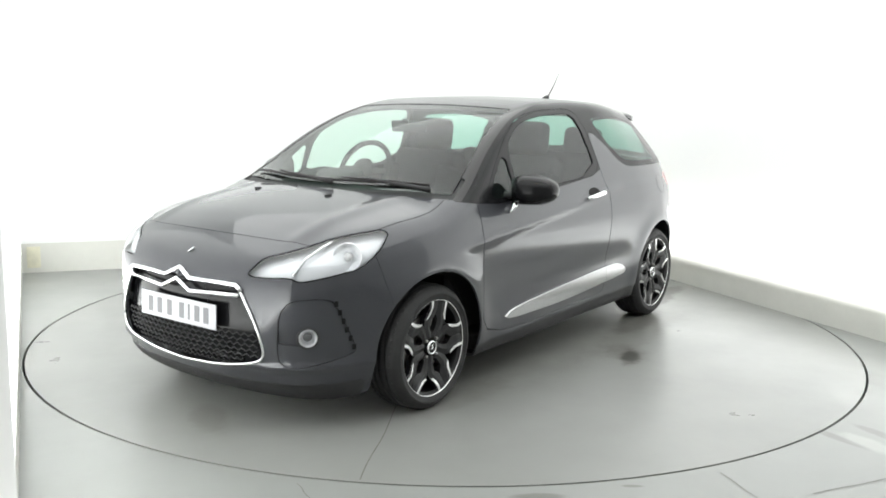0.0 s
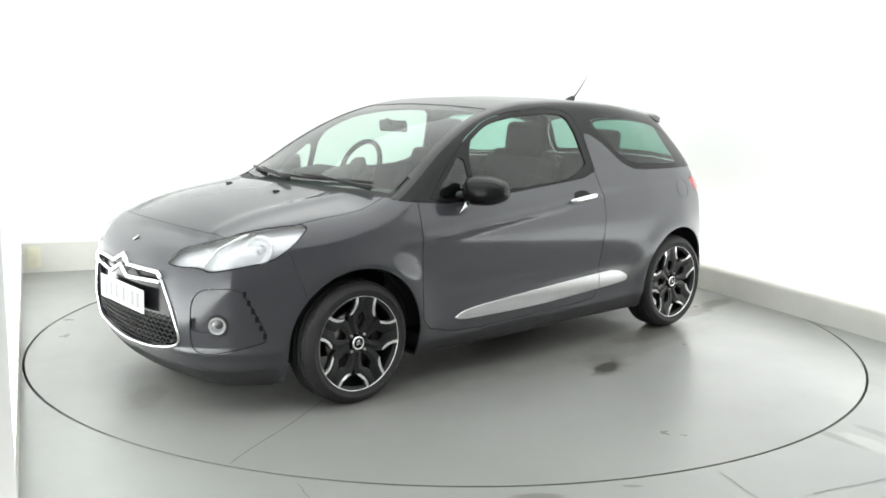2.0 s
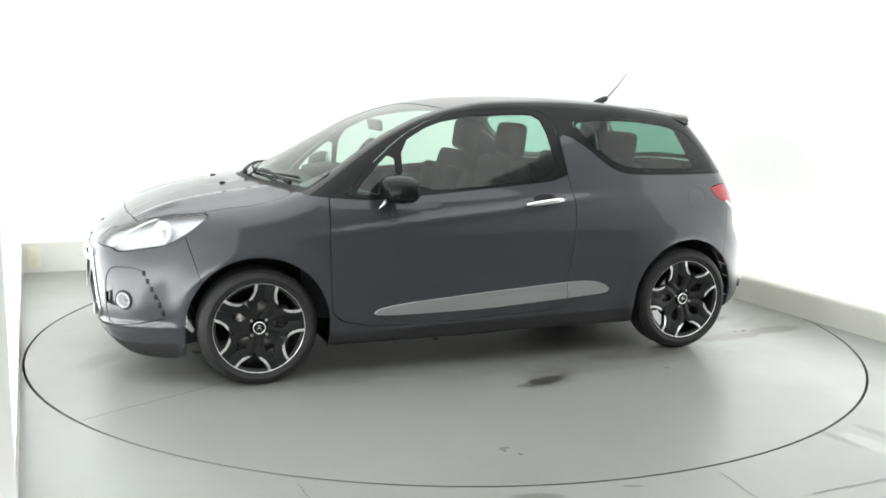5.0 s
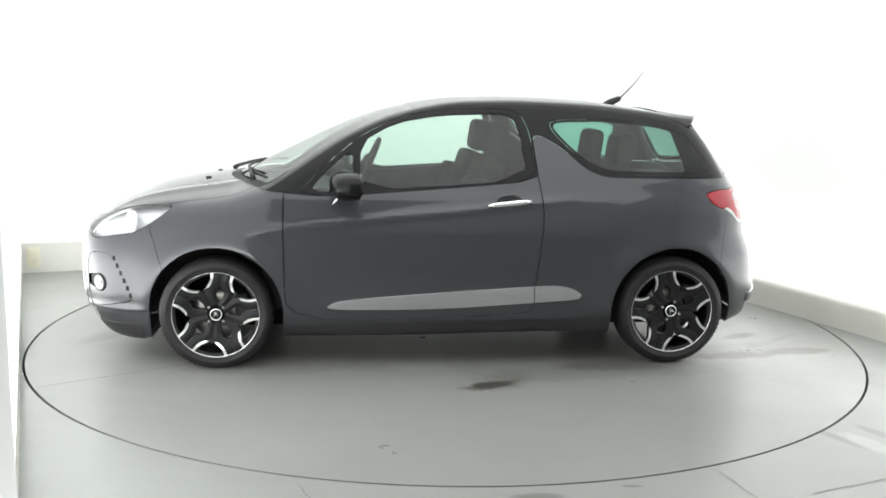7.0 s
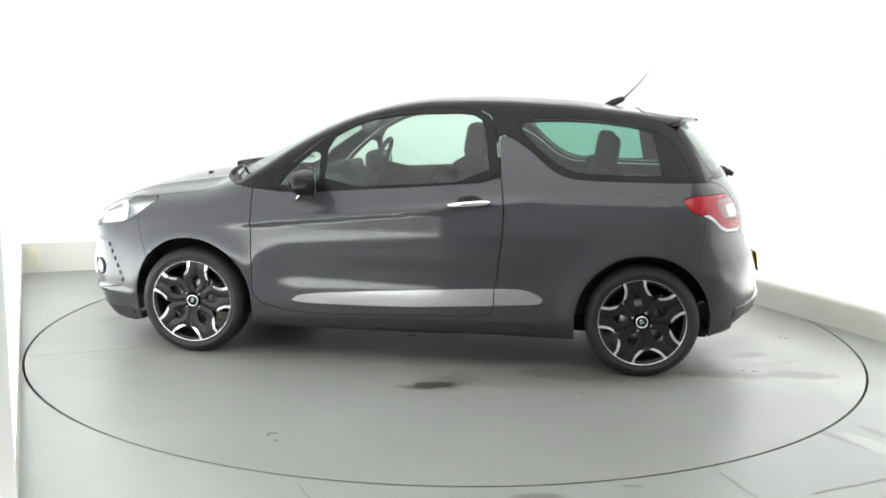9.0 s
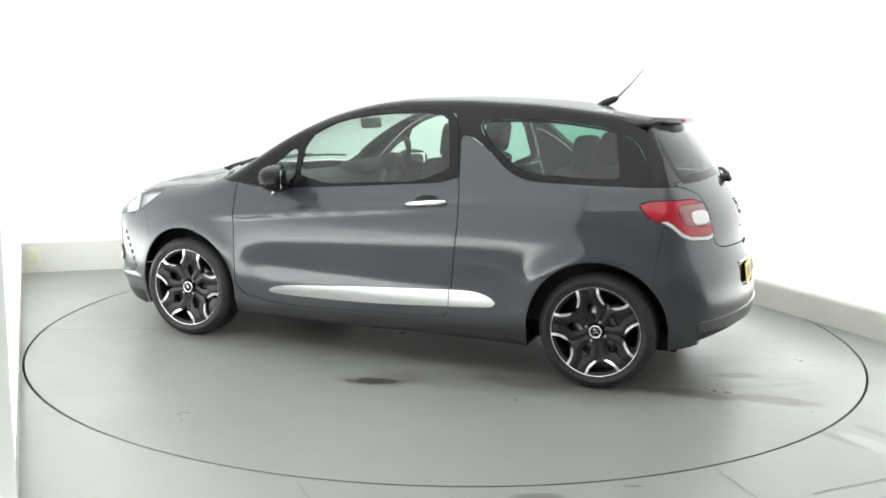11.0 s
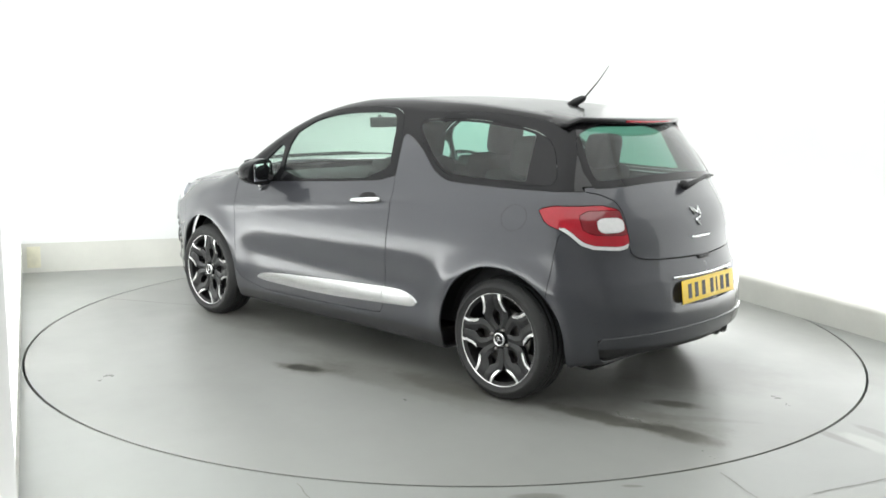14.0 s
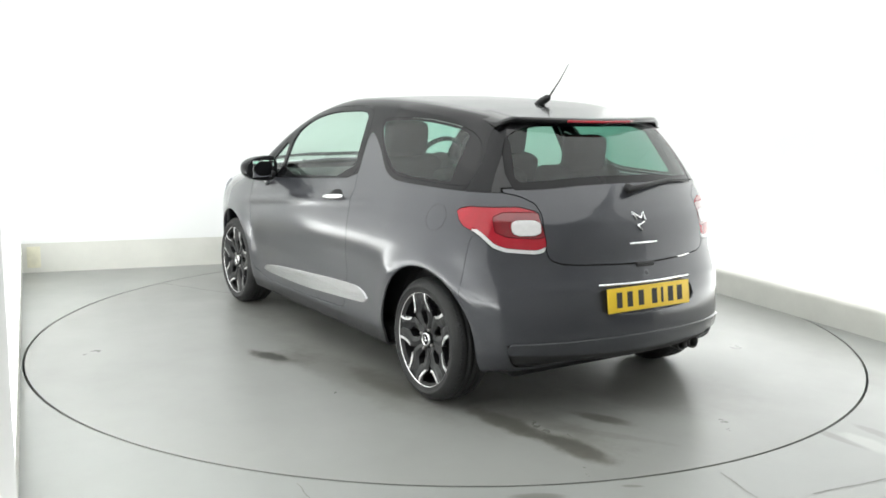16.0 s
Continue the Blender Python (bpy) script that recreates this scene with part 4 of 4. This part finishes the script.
        part("wiper_blade", tube([scr(y, 0.012, 0.045) for y in np.linspace(y0 + 0.17, y1, 9)], 0.0075, 6), BLACK_PLASTIC, wip)

    # headlights
    for s in (1, -1):
        flipm = Matrix.Diagonal((1, s, 1, 1))
        hl = panel("headlight", cut["headlight"], LAMP_CLEAR, car, rim=0, inset=0.001, only_right=s < 0, label="clear headlight lens")
        hl.visible_shadow = False
        panel("reflector", cut["headlight"], LAMP_BOWL, hl, rim=-0.030, inset=0.034, only_right=s < 0)
        v = cut["headlight"][0]
        band, _ = carve(cut["headlight"], -0.0035 - inside(HEADLIGHT, lamp_u(v), v[:, 2]))
        panel("lamp_edge", band, GLOSS_BLACK, hl, rim=0.0, inset=0.003, only_right=s < 0)
        for name, p, r, mt in (("main_lamp", (1.694, 0.700, 0.766), 0.060, LAMP_BOWL), ("indicator_lamp", (1.86, 0.525, 0.735), 0.026, LAMP_BOWL)):
            p = (p[0], p[1], p[2])
            bowl = lathe([(0.0, -0.028), (r * 0.35, -0.027), (r * 0.38, -0.016), (r * 0.42, -0.028), (r * 0.85, -0.012), (r, 0.0), (r * 1.06, -0.001), (r * 1.06, -0.02)], 32)
            m = Matrix.Translation(p) @ Vector((0.80, 0.52, 0.15)).to_track_quat("Y", "Z").to_matrix().to_4x4() @ Matrix.Translation((0, -0.012, 0))
            bowl.transform(flipm @ m)
            bmesh.ops.recalc_face_normals(bowl, faces=bowl.faces[:])
            lamp = part(name, bowl, mt, hl)
            bulb = lathe([(0.0, 0.0), (r * 0.22, -0.003), (r * 0.3, -0.012), (r * 0.3, -0.03)], 20)
            bulb.transform(flipm @ m)
            part("bulb", bulb, LAMP_WHITE, lamp)
        rid = [Vector(lift(q, -0.012)) for q in ((1.661, 0.617, 0.845), (1.75, 0.612, 0.815), (1.836, 0.596, 0.772), (1.902, 0.585, 0.70))]
        b = tube(rid, 0.007, 6)
        b.transform(flipm)
        part("lamp_divider", b, ALLOY_CUT, hl)

        # fog lamp corner with its slotted light strip
        fog = panel("fog_panel", cut["fog_panel"], PAINT, bumper, rim=0.014, inset=0.004, only_right=s < 0)
        panel("fog_pocket", cut["fog_pocket"], PAINT, fog, rim=-0.02, inset=0.024, only_right=s < 0)
        p = (1.864, 0.636, 0.434)
        m = facing(p)
        b = lathe([(0.0, -0.03), (0.018, -0.028), (0.028, -0.014), (0.033, 0.002), (0.037, 0.004), (0.039, 0.002), (0.040, -0.004)], 28)
        b.transform(flipm @ m)
        fl = part("fog_lamp", b, FOG_BOWL, bumper, "round fog lamp with chrome rim")
        b = lathe([(0.039, -0.004), (0.041, 0.004), (0.047, 0.003), (0.050, -0.004)], 28)
        b.transform(flipm @ m)
        part("fog_bezel", b, BLACK_PLASTIC, fl)
        b = lathe([(0.0, 0.002), (0.02, 0.001), (0.031, -0.004)], 24)
        b.transform(flipm @ m)
        part("fog_lens", b, LAMP_CLEAR, fl)
        for q in np.linspace(0.08, 0.92, 6):
            z = 0.595 - 0.235 * q
            u = -0.906 + 0.095 * q
            a = np.array([[1.0, 0.15, z]])
            ox = reach(np.array([[-0.766 * u + 0.643 * 0.45, 0.643 * u + 0.766 * 0.45, z]]), np.array([[0.643, 0.766, 0.0]]), lo=0.0, hi=1.9)[0]
            b = box(0.016, 0.006, 0.024, (0, 0, 0), 0.002)
            b.transform(flipm @ facing(tuple(ox), 0.0005))
            part("light_slot", b, GLOSS_BLACK, fog)

        # tail lamp in its lenses
        tl = cut["tail_lamp"]
        white = rounded([(-0.716, 0.911), (-0.846, 0.912), (-0.858, 0.845), (-0.731, 0.842)], 1)
        wl, rest = gap_cut(tl, lambda v: inside(white, tail_u(v), v[:, 2]), 0.001)
        edge, rest = gap_cut(rest, lambda v: np.maximum(np.maximum(-0.019 - inside(TAIL_LAMP, tail_u(v), v[:, 2]), v[:, 2] - 0.795 - 0.75 * np.maximum(0, tail_u(v) + 0.69)), tail_u(v) + 0.545), 0.001)
        dark = rounded([(-0.63, 0.942), (-0.87, 0.945), (-0.90, 0.83), (-0.66, 0.838)], 1)
        lower, upper = gap_cut(rest, lambda v: inside(dark, tail_u(v), v[:, 2]), 0.0015)
        lamp = panel("tail_lamp", upper, LAMP_RED, car, only_right=s < 0, label="red tail lamp with a white reversing lens")
        panel("lower_lens", lower, LAMP_RED_DARK, lamp, only_right=s < 0)
        panel("reversing_lens", wl, LAMP_WHITE, lamp, only_right=s < 0, inset=-0.002, label="frosted white reversing lens")
        panel("lamp_foot", edge, LAMP_WHITE, lamp, only_right=s < 0, label="pale strip under the lamp")

    # roof spoiler
    rows = []
    for y in np.linspace(-0.52, 0.52, 33):
        xt = -1.535 + 0.55 * y * y
        row = []
        for q in np.linspace(0, 1, 9):
            x = -1.20 + (xt + 1.20) * q
            z = float(TOP(x) - CROWN(x) * y * y) + 0.006 + 0.012 * q * q - 0.03 * max(0, abs(y) - 0.46) / 0.06
            row.append((x, y, z))
        row += [(xt - 0.004, y, row[-1][2] - 0.010), (xt + 0.01, y, row[-1][2] - 0.026), (xt + 0.07, y, row[-1][2] - 0.030), (-1.40, y, row[-1][2] - 0.03)]
        rows.append(row)
    bm = bmesh.new()
    g = [[bm.verts.new(p) for p in r] for r in rows]
    for a, b in zip(g, g[1:]):
        for j in range(len(a) - 1):
            bm.faces.new((a[j], b[j], b[j + 1], a[j + 1]))
    bm.faces.new(g[0])
    bm.faces.new(g[-1][::-1])
    bmesh.ops.recalc_face_normals(bm, faces=bm.faces[:])
    spoiler = part("spoiler", smooth(bm), ROOF_PAINT, car, "dark roof spoiler")
    glow = []
    for y in np.linspace(-0.21, 0.21, 13):
        xt = -1.535 + 0.55 * y * y
        glow.append((xt - 0.005, y, float(TOP(xt) - CROWN(xt) * y * y) + 0.006))
    part("brake_light", tube(glow, 0.0065, 6), LAMP_RED, spoiler, "high red brake light")

    # aerial
    aer = new("aerial")
    aer.parent = car
    part("aerial_foot", tube([(-1.02, 0, 1.405), (-1.06, 0, 1.425), (-1.11, 0, 1.447), (-1.125, 0, 1.452)], [0.018, 0.022, 0.018, 0.008], 10), BLACK_PLASTIC, aer)
    part("aerial_whip", tube([(-1.115, 0, 1.447), (-1.20, 0, 1.535), (AERIAL[0], 0, AERIAL[1])], [0.005, 0.003, 0.0016], 6), BLACK_PLASTIC, aer)

    # tailgate: emblem, name bar, wiper, gap handle
    for q in (((0.02, 0.90), (0.035, 0.93), (-0.005, 0.905), (-0.03, 0.93), (-0.03, 0.895)), ((-0.02, 0.888), (0.02, 0.875), (0.0, 0.850))):
        part("emblem", tube([(rear_x(y, z) - 0.005, y, z) for y, z in q], 0.006, 6), CHROME, tailgate, "chrome emblem of plain strokes")
    part("name_bar", tube([(rear_x(y, 0.795) - 0.002, y, 0.795) for y in np.linspace(-0.085, 0.085, 5)], 0.0065, 6, flat=0.9), CHROME, tailgate, "small bright bar")
    part("wiper_hub", lathe([(0.0, 0.03), (0.02, 0.028), (0.026, 0.0)], 16, "X"), BLACK_PLASTIC, tailgate).matrix_basis = pose(rear_x(0.0, 1.035) - 0.0, 0, 1.035, 0, 0, 180)
    part("rear_wiper", tube([(rear_x(abs(y), z) - o, y, z) for y, z, o in ((0.03, 1.03, 0.035), (-0.12, 1.05, 0.032), (-0.30, 1.062, 0.022), (-0.50, 1.050, 0.018))], [0.016, 0.012, 0.009, 0.006], 8), BLACK_PLASTIC, tailgate)
    part("gate_catch", box(0.02, 0.11, 0.02, (rear_x(0, 0.703) + 0.002, 0, 0.698), 0.005), BLACK_PLASTIC, tailgate)

    # lower rear edge, exhaust pair
    q = cut["bumper_lip"][0]
    low, lip = carve(cut["bumper_lip"], q[:, 2] - 0.322)
    panel("bumper_lip", lip, PAINT, rear_bumper, join=True, inset=-0.008, rim=0.02)
    panel("diffuser", low, BLACK_PLASTIC, rear_bumper, join=True, inset=0.018, label="black plastic lower bumper edge")
    v = whole[0]
    low, _ = carve(whole, np.maximum(1.62 - v[:, 0], v[:, 2] - 0.222))
    panel("chin_spoiler", low, BLACK_PLASTIC, bumper, join=True, inset=-0.004, rim=0.01, label="black plastic lower front edge")
    for y in (-0.375, -0.455):
        t = lathe([(0.026, 0.10), (0.030, 0.10), (0.033, 0.0), (0.031, -0.012), (0.027, -0.010), (0.026, 0.10)], 24, "X")
        part("exhaust_tip", t, EXHAUST, car, "dull dark steel exhaust tip").matrix_basis = pose(-1.765, y, 0.246)
    # underside, arch liners and cabin tub
    part("underbody", box(3.1, 1.10, 0.10, (-0.05, 0, 0.22), 0.01), DARK_HOLE, car)
    part("underbody", box(1.66, 1.52, 0.08, (0.0, 0, 0.225), 0.01), DARK_HOLE, car)
    for sx in (1, -1):
        for s in (1, -1):
            bm = bmesh.new()
            rr = [[], []]
            for i in range(25):
                a = radians(9 + 162 * i / 24)
                for k, y in enumerate((0.765, 0.50)):
                    rr[k].append(bm.verts.new((sx * WHEEL_X + 0.366 * math.cos(a), s * (y - (0.03 + (0.05 if math.cos(a) * sx > 0.3 else 0) if k == 0 else 0)), WHEEL_Z + 0.366 * math.sin(a))))
            for i in range(24):
                bm.faces.new((rr[0][i], rr[0][i + 1], rr[1][i + 1], rr[1][i]))
            bm.faces.new(rr[1])
            part("arch_liner", bm, DARK_HOLE, car)

    # cabin
    tub = bmesh.new()
    path = [(1.0, 0.70), (0.6, 0.735), (-0.5, 0.735), (-1.2, 0.66), (-1.55, 0.52)]
    loop = path + [(x, -y) for x, y in path[::-1]]
    lo = [tub.verts.new((x, y, 0.30)) for x, y in loop]
    hi = [tub.verts.new((x, y, 0.905 + 0.03 * (x < 0.3) + 0.02 * (x < -0.6))) for x, y in loop]
    for i in range(len(loop)):
        j = (i + 1) % len(loop)
        tub.faces.new((lo[i], lo[j], hi[j], hi[i]))
    tub.faces.new(lo)
    part("cabin_lining", tub, DASH, car, "dark cabin lining")
    dash = new("dashboard")
    dash.parent = car
    rows = []
    for y in np.linspace(-0.70, 0.70, 15):
        f = 0.10 * y * y
        rows.append([(1.10 - 0.35 * y * y, y, 0.93), (0.95 - f, y, 0.945), (0.72 - f, y, 0.95), (0.60 - f, y, 0.925), (0.56 - f, y, 0.86), (0.60 - f, y, 0.70), (0.70 - f, y, 0.45)])
    bm = bmesh.new()
    g = [[bm.verts.new(p) for p in r] for r in rows]
    for a, b in zip(g, g[1:]):
        for j in range(len(a) - 1):
            bm.faces.new((a[j], b[j], b[j + 1], a[j + 1]))
    bmesh.ops.recalc_face_normals(bm, faces=bm.faces[:])
    part("dash_top", smooth(bm), DASH, dash)
    part("instrument_hood", box(0.20, 0.36, 0.10, (0.66, -0.37, 0.965), 0.04, Matrix.Rotation(radians(8), 4, "Y"), 3), DASH, dash)
    steer = new("steering_wheel")
    steer.parent = car
    m = Matrix.Translation(STEER) @ Matrix.Rotation(radians(-24), 4, "Y")
    b = tube([(0, 0.185 * math.cos(a), 0.180 * math.sin(a)) for a in np.linspace(0, 2 * math.pi, 40, endpoint=False)], 0.0155, 8, closed=True)
    b.transform(m)
    part("wheel_rim", b, DASH, steer)
    b = lathe([(0, -0.02), (0.05, -0.018), (0.075, 0.01), (0.06, 0.04), (0, 0.05)], 24, "X")
    b.transform(m)
    part("wheel_boss", b, DASH, steer)
    for a in (0, 180, 270):
        b = box(0.018, 0.12, 0.035, (0.01, 0.115, 0), 0.006)
        b.transform(m @ Matrix.Rotation(radians(a), 4, "X"))
        part("wheel_spoke", b, ALLOY_CUT if a == 270 else DASH, steer)
    for (x, y, w, hz) in ((0.02, 0.36, 0.52, 1.19), (0.02, -0.36, 0.52, 1.19), (-0.72, 0.33, 0.56, 1.14), (-0.72, -0.33, 0.56, 1.14)):
        seat = new("seat")
        seat.parent = car
        cu, ba = seat_mesh(w)
        at = Matrix.Translation((x, y, 0.02 if x > -0.5 else 0.0))
        cu.transform(at)
        ba.transform(at)
        part("seat_cushion", cu, FABRIC, seat)
        part("backrest", ba, FABRIC, seat)
        hr = box(0.11, 0.26, 0.20, (x - 0.315, y, hz + 0.012), 0.052, Matrix.Rotation(radians(-8), 4, "Y"), 4)
        part("headrest", hr, FABRIC, seat)
        for q in (-0.06, 0.06):
            part("headrest_post", tube([(x - 0.305, y + q, hz - 0.05), (x - 0.285, y + q, hz - 0.18)], 0.006, 6), STEEL, seat)
    part("parcel_shelf", box(0.42, 1.10, 0.02, (-1.36, 0, 0.955), 0.006), DASH, car)
    rvm = part("rear_view_mirror", box(0.03, 0.24, 0.065, (0.42, 0.0, 1.272), 0.014, Matrix.Rotation(radians(10), 4, "Y"), 3), BLACK_PLASTIC, car)
    part("mirror_arm", tube([(0.43, 0, 1.285), (0.47, 0, 1.31)], 0.012, 6), BLACK_PLASTIC, rvm)
    v = cut["roof"][0]
    liner, _ = carve(cut["roof"], np.maximum(-1.42 - v[:, 0], v[:, 0] - 0.2))
    panel("headliner", liner, HEADLINER, car, join=True, inset=0.03, rim=0)

    # wheels
    w = build_wheel(car)
    for sx in (1, -1):
        for s in (1, -1):
            m = pose(sx * WHEEL_X, s * (0.833 if sx > 0 else 0.823), 0.293 if sx > 0 else 0.297, 0, (0 if sx > 0 else 23), 0 if s > 0 else 180)
            if sx == 1 and s == 1:
                w.matrix_basis = m
            else:
                copy_thing(w, m)
    return car


FOG_BOWL = mat("fog_reflector", (0.5, 0.5, 0.52), 0.3, 0.6, vary=0.1, scale=40)
MOULD = mat("satin_moulding", (0.43, 0.43, 0.44), 0.22, 0.85, 0.3, vary=0.04, scale=15)
PLATE_GREY = mat("plate_grey_ink", (0.14, 0.14, 0.15), 0.5)
MIRROR_AT = (0.525, 0.912, 0.985)
AERIAL = (-1.262, 1.615)
STEER = (0.42, -0.335, 1.0)
car = build_car()


def motions():
    """The table turns steadily and carries the car round with it."""
    times = [0, 0.2, 0.4] + [0.5 * k for k in range(2, 33)]
    spin, ride = [], []
    for t in times:
        a = radians(heading(t))
        spin.append((t, pose(0, 0, 0, 0, 0, heading(t) - 180)))
        c, s = math.cos(a), math.sin(a)
        ride.append((t, pose(CAR_X * c - CAR_Y * s, CAR_X * s + CAR_Y * c, TABLE_Z, 0, 0, heading(t))))
    walk(turntable, spin)
    walk(car, ride)


motions()
